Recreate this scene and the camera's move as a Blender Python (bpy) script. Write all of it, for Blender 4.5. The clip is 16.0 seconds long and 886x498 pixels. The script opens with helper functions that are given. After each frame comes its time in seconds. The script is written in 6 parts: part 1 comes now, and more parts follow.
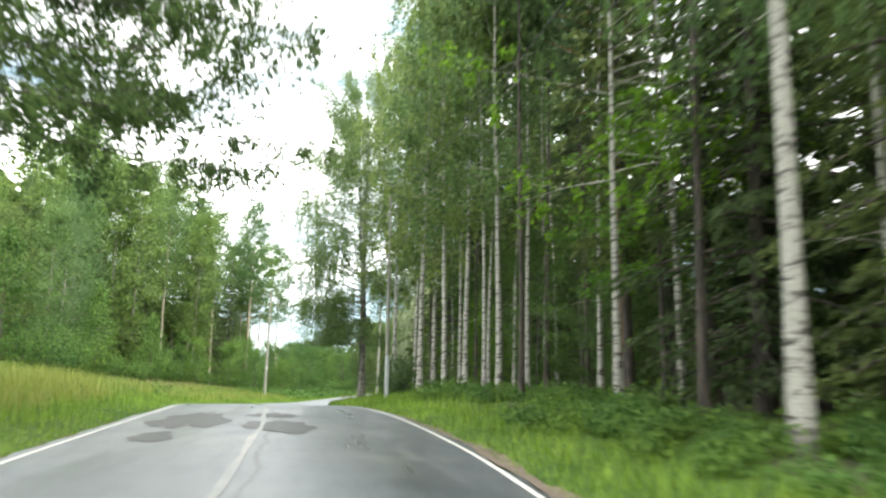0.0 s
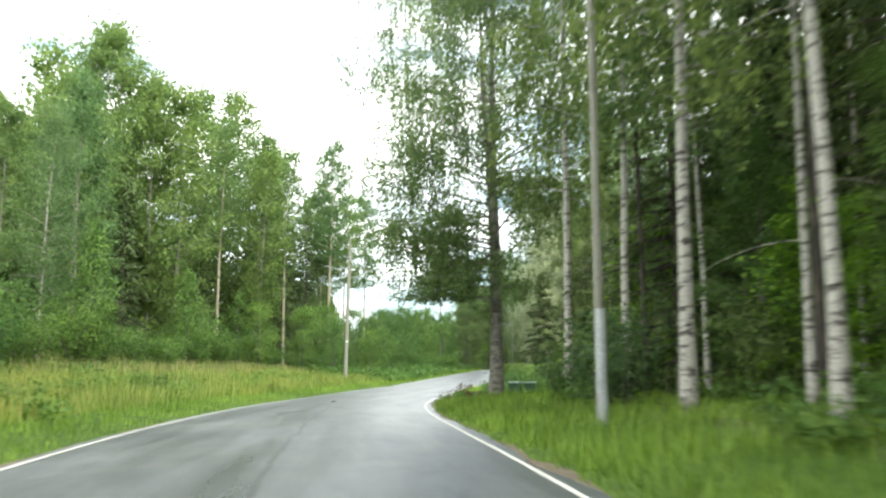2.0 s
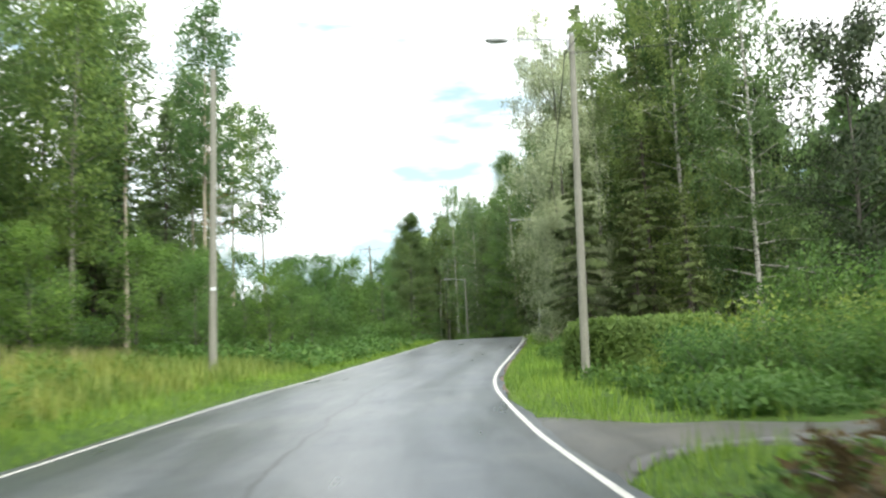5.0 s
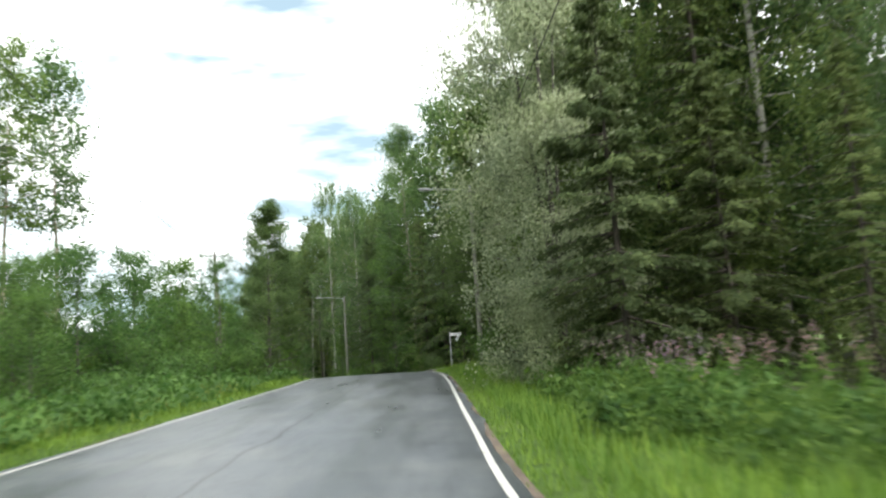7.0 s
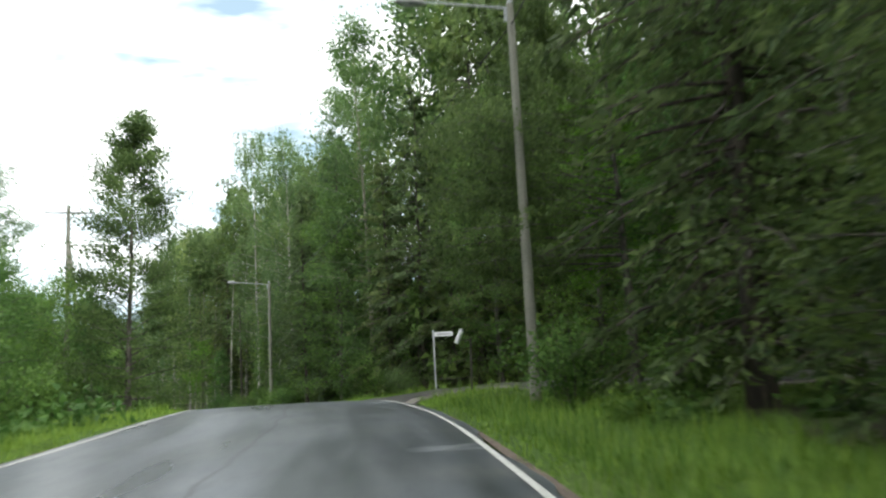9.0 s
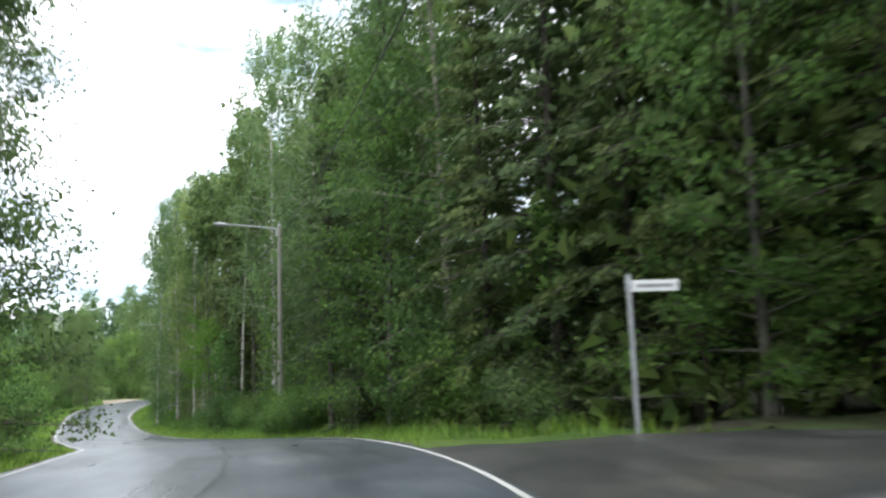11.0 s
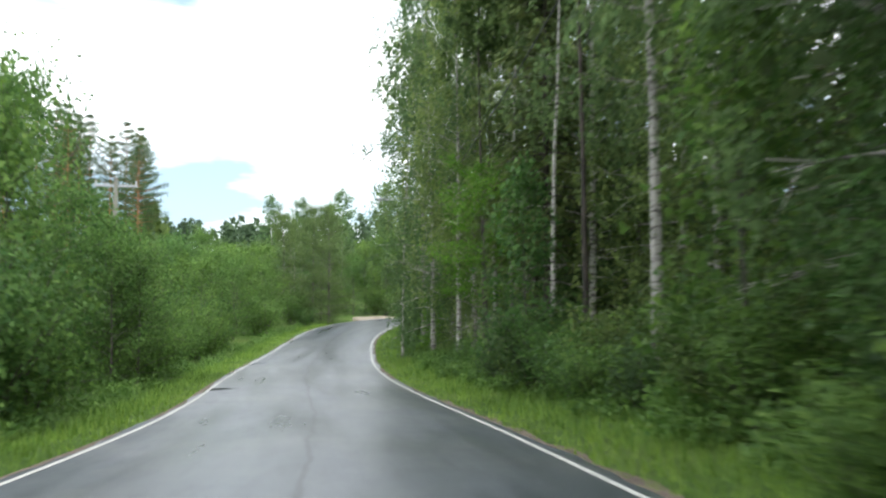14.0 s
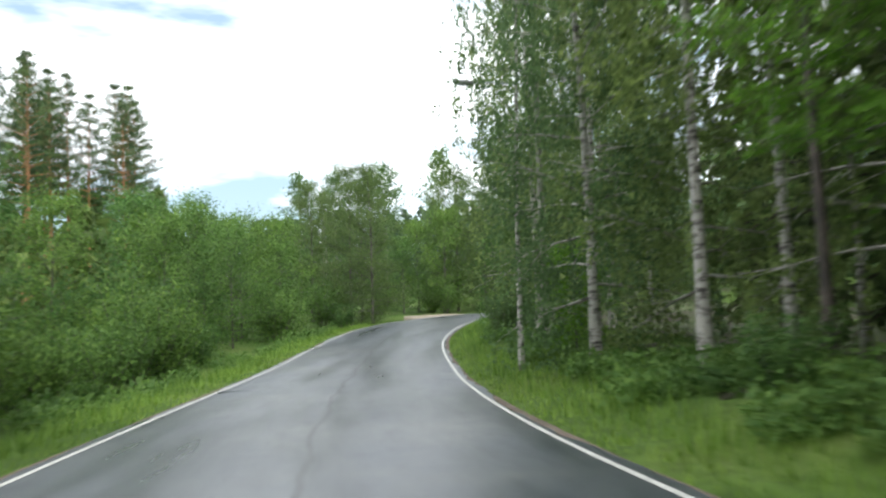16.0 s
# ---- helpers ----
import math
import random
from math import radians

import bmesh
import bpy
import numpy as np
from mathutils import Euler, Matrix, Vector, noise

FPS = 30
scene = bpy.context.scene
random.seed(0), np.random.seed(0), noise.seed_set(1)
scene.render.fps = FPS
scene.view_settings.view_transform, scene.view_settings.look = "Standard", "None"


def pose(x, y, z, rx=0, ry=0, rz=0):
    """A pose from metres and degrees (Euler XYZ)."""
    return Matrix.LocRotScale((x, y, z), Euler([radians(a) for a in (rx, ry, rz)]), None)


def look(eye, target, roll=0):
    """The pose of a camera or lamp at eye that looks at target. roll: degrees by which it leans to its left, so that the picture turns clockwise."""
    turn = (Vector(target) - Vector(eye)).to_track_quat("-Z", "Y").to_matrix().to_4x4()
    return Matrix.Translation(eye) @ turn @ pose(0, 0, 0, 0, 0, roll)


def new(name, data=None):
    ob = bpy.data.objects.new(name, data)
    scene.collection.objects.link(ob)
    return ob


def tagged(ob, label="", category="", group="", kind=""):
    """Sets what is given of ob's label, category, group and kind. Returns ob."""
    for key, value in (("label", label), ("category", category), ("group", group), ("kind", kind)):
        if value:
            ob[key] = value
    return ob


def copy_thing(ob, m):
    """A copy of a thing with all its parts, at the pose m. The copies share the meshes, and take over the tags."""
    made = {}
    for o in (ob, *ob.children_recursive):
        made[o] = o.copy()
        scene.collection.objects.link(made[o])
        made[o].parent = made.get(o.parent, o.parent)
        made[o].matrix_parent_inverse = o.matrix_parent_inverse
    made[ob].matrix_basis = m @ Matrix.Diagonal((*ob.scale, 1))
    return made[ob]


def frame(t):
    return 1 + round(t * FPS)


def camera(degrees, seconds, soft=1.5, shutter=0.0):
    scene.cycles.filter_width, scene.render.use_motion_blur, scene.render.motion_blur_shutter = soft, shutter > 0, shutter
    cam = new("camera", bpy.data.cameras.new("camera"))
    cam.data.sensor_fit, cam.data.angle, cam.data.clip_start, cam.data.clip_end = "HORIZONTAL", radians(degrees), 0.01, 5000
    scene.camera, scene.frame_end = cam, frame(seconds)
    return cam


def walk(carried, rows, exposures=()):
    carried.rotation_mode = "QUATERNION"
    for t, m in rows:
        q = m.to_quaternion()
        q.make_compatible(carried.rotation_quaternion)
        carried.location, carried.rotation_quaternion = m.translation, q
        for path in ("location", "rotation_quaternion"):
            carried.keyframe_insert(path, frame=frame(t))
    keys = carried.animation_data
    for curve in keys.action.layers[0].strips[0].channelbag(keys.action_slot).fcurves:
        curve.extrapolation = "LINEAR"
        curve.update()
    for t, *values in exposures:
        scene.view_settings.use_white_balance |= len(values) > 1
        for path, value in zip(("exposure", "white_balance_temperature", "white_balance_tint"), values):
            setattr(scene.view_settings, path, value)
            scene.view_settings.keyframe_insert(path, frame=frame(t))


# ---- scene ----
cam = camera(54.7, 16.0, soft=2.3, shutter=0.5)
METRES, EYE, TILT, LEAN, TURN = 178.0, 1.28, 0.0, 0.0, 0.0
ROWS = [
    (0.0, 0.0, 0.0, 0.0, -0.13, 10.24, -0.74),
    (0.5, -0.0038, 0.033, 0.0017, 1.44, 9.85, -0.62),
    (1.0, -0.0087, 0.0686, 0.0033, 3.12, 9.4, -0.56),
    (1.5, -0.0139, 0.1006, 0.0047, 4.63, 8.83, -0.33),
    (2.0, -0.0205, 0.134, 0.0056, 6.07, 8.22, -0.03),
    (2.5, -0.027, 0.1643, 0.0063, 6.87, 7.66, 0.65),
    (3.0, -0.0341, 0.1972, 0.0064, 6.86, 7.1, 1.31),
    (3.5, -0.0406, 0.2287, 0.0063, 6.13, 6.82, 2.04),
    (4.0, -0.0467, 0.2628, 0.0062, 4.59, 6.4, 2.85),
    (4.5, -0.0515, 0.2944, 0.006, 2.72, 6.49, 2.67),
    (5.0, -0.0554, 0.3289, 0.0058, 0.17, 6.34, 2.76),
    (7.5, -0.0533, 0.4944, 0.0069, -10.12, 8.68, 3.4),
    (8.0, -0.0497, 0.5295, 0.008, -11.61, 8.79, 2.97),
    (10.5, -0.0336, 0.6761, 0.0133, -10.54, 8.64, 3.06),
    (11.0, -0.0317, 0.7061, 0.0141, -8.2, 8.12, 2.03),
    (11.5, -0.0316, 0.7331, 0.0146, -5.38, 7.49, 1.5),
    (12.0, -0.033, 0.7622, 0.0146, -2.04, 6.7, -0.07),
    (12.5, -0.0358, 0.7888, 0.014, 1.06, 5.32, 0.06),
    (13.0, -0.0405, 0.8181, 0.0129, 4.38, 4.53, 0.75),
    (13.5, -0.0463, 0.845, 0.0115, 7.3, 3.92, 0.61),
    (14.0, -0.0534, 0.8735, 0.0096, 9.25, 3.61, 0.21),
    (14.5, -0.0607, 0.8999, 0.0079, 10.45, 3.51, 0.13),
    (15.0, -0.0693, 0.9291, 0.0061, 11.53, 3.73, 0.33),
    (15.5, -0.0779, 0.9566, 0.0046, 12.21, 4.05, 0.81),
    (16.0, -0.0876, 0.9862, 0.0031, 12.14, 4.19, 2.14),
]
walk(cam, [(t, pose(0, 0, EYE, TILT, LEAN, TURN) @ pose(METRES * x, METRES * y, METRES * z, 90 + pitch, roll, yaw)) for t, x, y, z, yaw, pitch, roll in ROWS],
     exposures=[(0.0, 0.92, 6650, 8), (3.0, 0.86, 6620, 7), (5.0, 0.6, 6520, 9), (8.0, 0.37, 6500, 9), (11.0, 0.62, 6120, 13), (12.5, 0.6, 6120, 13), (14.0, 0.47, 6200, 12), (16.0, 0.32, 6250, 12)])

# ---------------------------------------------------------------- sky and sun
world = bpy.data.worlds.new("overcast_sky")
scene.world = world
world.use_nodes = True
wn, wl = world.node_tree.nodes, world.node_tree.links
wn.clear()
w_out = wn.new("ShaderNodeOutputWorld")
w_bg = wn.new("ShaderNodeBackground")
w_sky = wn.new("ShaderNodeTexSky")
w_sky.sky_type = "NISHITA"
w_sky.sun_disc = False
w_sky.sun_elevation, w_sky.sun_rotation = radians(40), radians(156)
w_gain = wn.new("ShaderNodeVectorMath"); w_gain.operation = "SCALE"; w_gain.inputs[3].default_value = 0.13
w_co = wn.new("ShaderNodeTexCoord")
w_map = wn.new("ShaderNodeMapping"); w_map.inputs["Scale"].default_value = (1.6, 1.6, 6.0)
w_noise = wn.new("ShaderNodeTexNoise"); w_noise.inputs["Scale"].default_value = 1.7; w_noise.inputs["Detail"].default_value = 5; w_noise.inputs["Roughness"].default_value = 0.55
w_ramp = wn.new("ShaderNodeValToRGB")
w_ramp.color_ramp.elements[0].position, w_ramp.color_ramp.elements[1].position = 0.31, 0.47
w_mix = wn.new("ShaderNodeMix"); w_mix.data_type = "RGBA"
w_mix.inputs[7].default_value = (0.98, 1.0, 1.0, 1)
wl.new(w_co.outputs["Generated"], w_map.inputs[0]); wl.new(w_map.outputs[0], w_noise.inputs["Vector"])
w_sep = wn.new("ShaderNodeSeparateXYZ"); wl.new(w_co.outputs["Generated"], w_sep.inputs[0])
w_low = wn.new("ShaderNodeMapRange")
for k, v in ((1, 0.1), (2, 0.27), (3, -0.2), (4, 0.01)):
    w_low.inputs[k].default_value = v
wl.new(w_sep.outputs[2], w_low.inputs[0])
w_add = wn.new("ShaderNodeMath"); w_add.operation = "ADD"
wl.new(w_noise.outputs["Fac"], w_add.inputs[0]); wl.new(w_low.outputs[0], w_add.inputs[1])
wl.new(w_add.outputs[0], w_ramp.inputs[0]); wl.new(w_ramp.outputs[0], w_mix.inputs[0])
wl.new(w_sky.outputs[0], w_gain.inputs[0]); w_pale = wn.new("ShaderNodeMix"); w_pale.data_type = "RGBA"; w_pale.inputs[0].default_value = 0.8
w_pale.inputs[7].default_value = (0.235, 0.315, 0.35, 1)
wl.new(w_gain.outputs[0], w_pale.inputs[6]); wl.new(w_pale.outputs[2], w_mix.inputs[6])
wl.new(w_mix.outputs[2], w_bg.inputs[0]); w_bg.inputs[1].default_value = 1.9
wl.new(w_bg.outputs[0], w_out.inputs[0])

sun = new("sun", bpy.data.lights.new("sun", "SUN"))
sun.data.energy, sun.data.angle, sun.data.color = 1.9, radians(25), (1.0, 0.97, 0.93)
sun.matrix_world = look((26, -38, 58), (0, 20, 0))

# ---------------------------------------------------------------- materials
def nodes_of(name):
    m = bpy.data.materials.new(name)
    m.use_nodes = True
    nt = m.node_tree
    return m, nt.nodes, nt.links, nt.nodes["Principled BSDF"]


def ramp(n, stops):
    r = n.new("ShaderNodeValToRGB")
    el = r.color_ramp.elements
    while len(el) < len(stops):
        el.new(0.5)
    for e, (p, c) in zip(el, stops):
        e.position, e.color = p, (*c, 1)
    return r


def noise_tex(n, l, scale, detail=4, vec=None, rough=0.55):
    t = n.new("ShaderNodeTexNoise")
    t.inputs["Scale"].default_value, t.inputs["Detail"].default_value, t.inputs["Roughness"].default_value = scale, detail, rough
    if vec is not None:
        l.new(vec, t.inputs["Vector"])
    return t


def bump(n, l, height, strength, distance, bsdf):
    b = n.new("ShaderNodeBump")
    b.inputs["Strength"].default_value, b.inputs["Distance"].default_value = strength, distance
    l.new(height, b.inputs["Height"]); l.new(b.outputs[0], bsdf.inputs["Normal"])


def mixed(n, l, fac, a, b, mode="MIX"):
    x = n.new("ShaderNodeMix"); x.data_type = "RGBA"; x.blend_type = mode
    for k, v in ((0, fac), (6, a), (7, b)):
        if isinstance(v, (int, float)):
            x.inputs[k].default_value = v
        elif isinstance(v, tuple):
            x.inputs[k].default_value = (*v, 1)
        else:
            l.new(v, x.inputs[k])
    return x.outputs[2]


def leaf_material(name, dark, light, glow=0.35, rough=0.5, straw=None):
    """Foliage: colour varies leaf by leaf, tree by tree and in soft patches; light shines through."""
    m, n, l, p = nodes_of(name)
    geo, info, co = n.new("ShaderNodeNewGeometry"), n.new("ShaderNodeObjectInfo"), n.new("ShaderNodeTexCoord")
    r = ramp(n, [(0.0, dark), (0.6, tuple((a + b) / 2 for a, b in zip(dark, light))), (1.0, light)])
    l.new(geo.outputs["Random Per Island"], r.inputs[0])
    patch = noise_tex(n, l, 0.45, 3, co.outputs["Object"])
    pr = ramp(n, [(0.3, (0.62, 0.66, 0.62)), (0.7, (1.24, 1.2, 1.06))])
    l.new(patch.outputs["Fac"], pr.inputs[0])
    c = mixed(n, l, 1.0, r.outputs[0], pr.outputs[0], "MULTIPLY")
    tr = ramp(n, [(0.0, (0.72, 0.84, 1.0)), (0.5, (0.98, 1.0, 1.06)), (1.0, (1.2, 1.14, 1.02))])
    l.new(info.outputs["Random"], tr.inputs[0])
    c = mixed(n, l, 1.0, c, tr.outputs[0], "MULTIPLY")
    if straw:
        wide = noise_tex(n, l, 0.16, 3, co.outputs["Object"])
        wr = ramp(n, [(0.44, (0, 0, 0)), (0.6, (0.75, 0.75, 0.75))])
        l.new(wide.outputs["Fac"], wr.inputs[0])
        c = mixed(n, l, wr.outputs[0], c, straw)
    l.new(c, p.inputs["Base Color"])
    p.inputs["Roughness"].default_value = rough + 0.15
    p.inputs["Specular IOR Level"].default_value = 0.28
    t = n.new("ShaderNodeBsdfTranslucent"); l.new(c, t.inputs[0])
    add = n.new("ShaderNodeMixShader"); add.inputs[0].default_value = glow
    l.new(p.outputs[0], add.inputs[1]); l.new(t.outputs[0], add.inputs[2])
    l.new(add.outputs[0], n["Material Output"].inputs[0])
    return m


LEAF_BIRCH = leaf_material("birch_leaves", (0.118, 0.185, 0.066), (0.295, 0.4, 0.15), 0.58)
LEAF_ASPEN = leaf_material("aspen_leaves", (0.095, 0.17, 0.058), (0.235, 0.35, 0.11), 0.5)
LEAF_DARK = leaf_material("forest_leaves", (0.07, 0.12, 0.04), (0.18, 0.26, 0.08), 0.45)
LEAF_MAPLE = leaf_material("maple_leaves", (0.105, 0.225, 0.022), (0.26, 0.46, 0.05), 0.52)
LEAF_FAR = leaf_material("distant_leaves", (0.06, 0.1, 0.048), (0.13, 0.185, 0.085), 0.35, 0.6)
LEAF_WILLOW = leaf_material("silver_willow_leaves", (0.245, 0.31, 0.21), (0.54, 0.625, 0.5), 0.36, 0.6)
LEAF_COPPER = leaf_material("dark_maple_leaves", (0.03, 0.05, 0.024), (0.085, 0.115, 0.05), 0.2)
NEEDLE_YOUNG = leaf_material("young_spruce_needles", (0.062, 0.094, 0.036), (0.165, 0.21, 0.078), 0.3, 0.6)
LEAF_SHRUB = leaf_material("shrub_leaves", (0.066, 0.146, 0.034), (0.2, 0.33, 0.077), 0.46)
LEAF_YELLOW = leaf_material("yellow_green_leaves", (0.15, 0.23, 0.05), (0.33, 0.43, 0.11), 0.45)
LEAF_HERB = leaf_material("herb_leaves", (0.078, 0.165, 0.034), (0.195, 0.31, 0.072), 0.45)
NEEDLE_SPRUCE = leaf_material("spruce_needles", (0.08, 0.12, 0.05), (0.2, 0.265, 0.1), 0.36, 0.6)
NEEDLE_PINE = leaf_material("pine_needles", (0.043, 0.085, 0.034), (0.112, 0.180, 0.069), 0.15, 0.6)
DEAD_TWIGS = leaf_material("withered_leaves", (0.1, 0.07, 0.035), (0.23, 0.16, 0.085), 0.25, 0.7)
PINK = leaf_material("fireweed_petals", (0.33, 0.19, 0.25), (0.48, 0.32, 0.38), 0.3)
GRASS = leaf_material("verge_grass_blades", (0.1, 0.2, 0.03), (0.25, 0.38, 0.07), 0.48)
GRASS_TALL = leaf_material("meadow_grass_blades", (0.11, 0.19, 0.035), (0.34, 0.38, 0.1), 0.45, straw=(0.31, 0.33, 0.075))
PLUMES = leaf_material("grass_plumes", (0.18, 0.18, 0.07), (0.4, 0.37, 0.18), 0.4)


def bark(name, light, dark, scale=(1, 1, 1), bands=False, cut=(0.45, 0.6), rough=0.8):
    m, n, l, p = nodes_of(name)
    co, mp = n.new("ShaderNodeTexCoord"), n.new("ShaderNodeMapping")
    mp.inputs["Scale"].default_value = scale
    l.new(co.outputs["Object"], mp.inputs[0])
    a = noise_tex(n, l, 2.0, 6, mp.outputs[0], 0.65)
    r = ramp(n, [(cut[0], dark), (cut[1], light)])
    l.new(a.outputs["Fac"], r.inputs[0])
    fine = noise_tex(n, l, 30, 4, co.outputs["Object"])
    fr = ramp(n, [(0.3, (0.7, 0.7, 0.7)), (0.7, (1.1, 1.1, 1.1))])
    l.new(fine.outputs["Fac"], fr.inputs[0])
    c = mixed(n, l, 1.0, r.outputs[0], fr.outputs[0], "MULTIPLY")
    if bands:
        # the foot of a birch is rough and dark up to about a metre, unevenly
        sep, add = n.new("ShaderNodeSeparateXYZ"), n.new("ShaderNodeMath")
        l.new(co.outputs["Object"], sep.inputs[0])
        add.operation = "ADD"
        l.new(sep.outputs[2], add.inputs[0]); l.new(a.outputs["Fac"], add.inputs[1])
        hr = ramp(n, [(0.62, (0.0, 0.0, 0.0)), (1.0, (1, 1, 1))])
        l.new(add.outputs[0], hr.inputs[0])
        c = mixed(n, l, hr.outputs[0], (0.11, 0.1, 0.085), c)
    l.new(c, p.inputs["Base Color"])
    p.inputs["Roughness"].default_value = rough
    bump(n, l, a.outputs["Fac"], 0.7, 0.03, p)
    return m


BARK_BIRCH = bark("birch_bark", (0.48, 0.46, 0.41), (0.07, 0.063, 0.056), (1.5, 1.5, 4.6), True, (0.39, 0.5))
BARK_ASPEN = bark("aspen_bark", (0.34, 0.33, 0.25), (0.14, 0.135, 0.1), (1, 1, 2.0), False, (0.35, 0.6))
BARK_SPRUCE = bark("spruce_bark", (0.13, 0.105, 0.085), (0.05, 0.042, 0.035), (3, 3, 0.8))
BARK_PINE = bark("pine_bark", (0.46, 0.21, 0.09), (0.19, 0.1, 0.055), (2, 2, 0.8), False, (0.3, 0.6))
BARK_GREY = bark("grey_bark", (0.17, 0.155, 0.13), (0.06, 0.055, 0.045), (2.5, 2.5, 0.7))


def plain(name, colour, rough=0.6, metal=0.0, grain=18, depth=0.25, relief=0.15):
    m, n, l, p = nodes_of(name)
    co = n.new("ShaderNodeTexCoord")
    a, b = noise_tex(n, l, grain, 5, co.outputs["Object"]), noise_tex(n, l, grain / 9, 3, co.outputs["Object"])
    k = n.new("ShaderNodeMath"); k.operation = "ADD"
    l.new(a.outputs["Fac"], k.inputs[0]); l.new(b.outputs["Fac"], k.inputs[1])
    r = ramp(n, [(0.35, tuple(c * (1 - depth) for c in colour)), (0.65, tuple(min(1, c * (1 + depth)) for c in colour))])
    h = n.new("ShaderNodeMath"); h.operation = "MULTIPLY"; h.inputs[1].default_value = 0.5
    l.new(k.outputs[0], h.inputs[0]); l.new(h.outputs[0], r.inputs[0])
    l.new(r.outputs[0], p.inputs["Base Color"])
    p.inputs["Roughness"].default_value, p.inputs["Metallic"].default_value = rough, metal
    bump(n, l, a.outputs["Fac"], relief, 0.01, p)
    return m


POLE_WOOD = bark("weathered_pole_wood", (0.31, 0.305, 0.255), (0.22, 0.215, 0.175), (5, 5, 0.35), False, (0.3, 0.65))
STEEL = plain("galvanised_steel", (0.4, 0.42, 0.43), 0.5, 0.25)
LAMP_GREY = plain("lamp_housing_grey", (0.3, 0.31, 0.31), 0.45)
LAMP_GLASS = plain("lamp_cover", (0.55, 0.56, 0.55), 0.25)
WHITE_PAINT = plain("sign_white", (0.72, 0.74, 0.74), 0.4, 0, 8, 0.08, 0.03)
SIGN_INK = plain("sign_ink", (0.34, 0.34, 0.36), 0.5)
BIN_GREEN = plain("bin_green_plastic", (0.05, 0.11, 0.06), 0.45, 0, 12, 0.2, 0.05)
BIN_LID = plain("bin_lid_plastic", (0.11, 0.2, 0.14), 0.4, 0, 12, 0.2, 0.05)
RUBBER = plain("black_rubber", (0.02, 0.02, 0.02), 0.8)
BRICK = plain("brown_brick", (0.2, 0.1, 0.07), 0.85, 0, 25, 0.35, 0.4)
DARK_WOOD = plain("dark_post_wood", (0.06, 0.05, 0.045), 0.8, 0, 20, 0.35, 0.3)
CABLE = plain("black_cable", (0.03, 0.03, 0.03), 0.7)
EARTH = plain("brown_gravel_earth", (0.13, 0.1, 0.075), 0.95, 0, 16, 0.45, 0.9)
SHOULDER = plain("grey_gravel", (0.19, 0.17, 0.15), 0.95, 0, 14, 0.35, 0.8)
GRAVEL = plain("sandy_gravel", (0.3, 0.25, 0.19), 0.95, 0, 14, 0.35, 0.8)


def ground_material():
    m, n, l, p = nodes_of("grassy_ground")
    co = n.new("ShaderNodeTexCoord")
    a = noise_tex(n, l, 0.22, 5, co.outputs["Object"])
    b = noise_tex(n, l, 3.2, 6, co.outputs["Object"], 0.7)
    r1 = ramp(n, [(0.3, (0.068, 0.13, 0.028)), (0.5, (0.1, 0.168, 0.04)), (0.72, (0.155, 0.21, 0.06))])
    l.new(a.outputs["Fac"], r1.inputs[0])
    r2 = ramp(n, [(0.3, (0.5, 0.52, 0.45)), (0.7, (1.2, 1.2, 1.1))])
    l.new(b.outputs["Fac"], r2.inputs[0])
    c = mixed(n, l, 1.0, r1.outputs[0], r2.outputs[0], "MULTIPLY")
    w = noise_tex(n, l, 0.025, 5, co.outputs["Object"], 0.6)
    r3 = ramp(n, [(0.35, (0.6, 0.68, 0.6)), (0.62, (1.08, 1.05, 1.0))])
    l.new(w.outputs["Fac"], r3.inputs[0])
    c = mixed(n, l, 1.0, c, r3.outputs[0], "MULTIPLY")
    l.new(c, p.inputs["Base Color"])
    p.inputs["Roughness"].default_value = 0.95
    p.inputs["Specular IOR Level"].default_value = 0.15
    bump(n, l, b.outputs["Fac"], 1.0, 0.12, p)
    return m


def litter_material():
    m, n, l, p = nodes_of("forest_floor_litter")
    co = n.new("ShaderNodeTexCoord")
    a = noise_tex(n, l, 0.6, 5, co.outputs["Object"])
    b = noise_tex(n, l, 9, 6, co.outputs["Object"], 0.7)
    r1 = ramp(n, [(0.35, (0.06, 0.045, 0.03)), (0.5, (0.06, 0.075, 0.025)), (0.65, (0.08, 0.11, 0.03))])
    l.new(a.outputs["Fac"], r1.inputs[0])
    r2 = ramp(n, [(0.3, (0.5, 0.5, 0.5)), (0.7, (1.25, 1.25, 1.2))])
    l.new(b.outputs["Fac"], r2.inputs[0])
    l.new(mixed(n, l, 1.0, r1.outputs[0], r2.outputs[0], "MULTIPLY"), p.inputs["Base Color"])
    p.inputs["Roughness"].default_value = 0.95
    bump(n, l, b.outputs["Fac"], 1.0, 0.08, p)
    return m


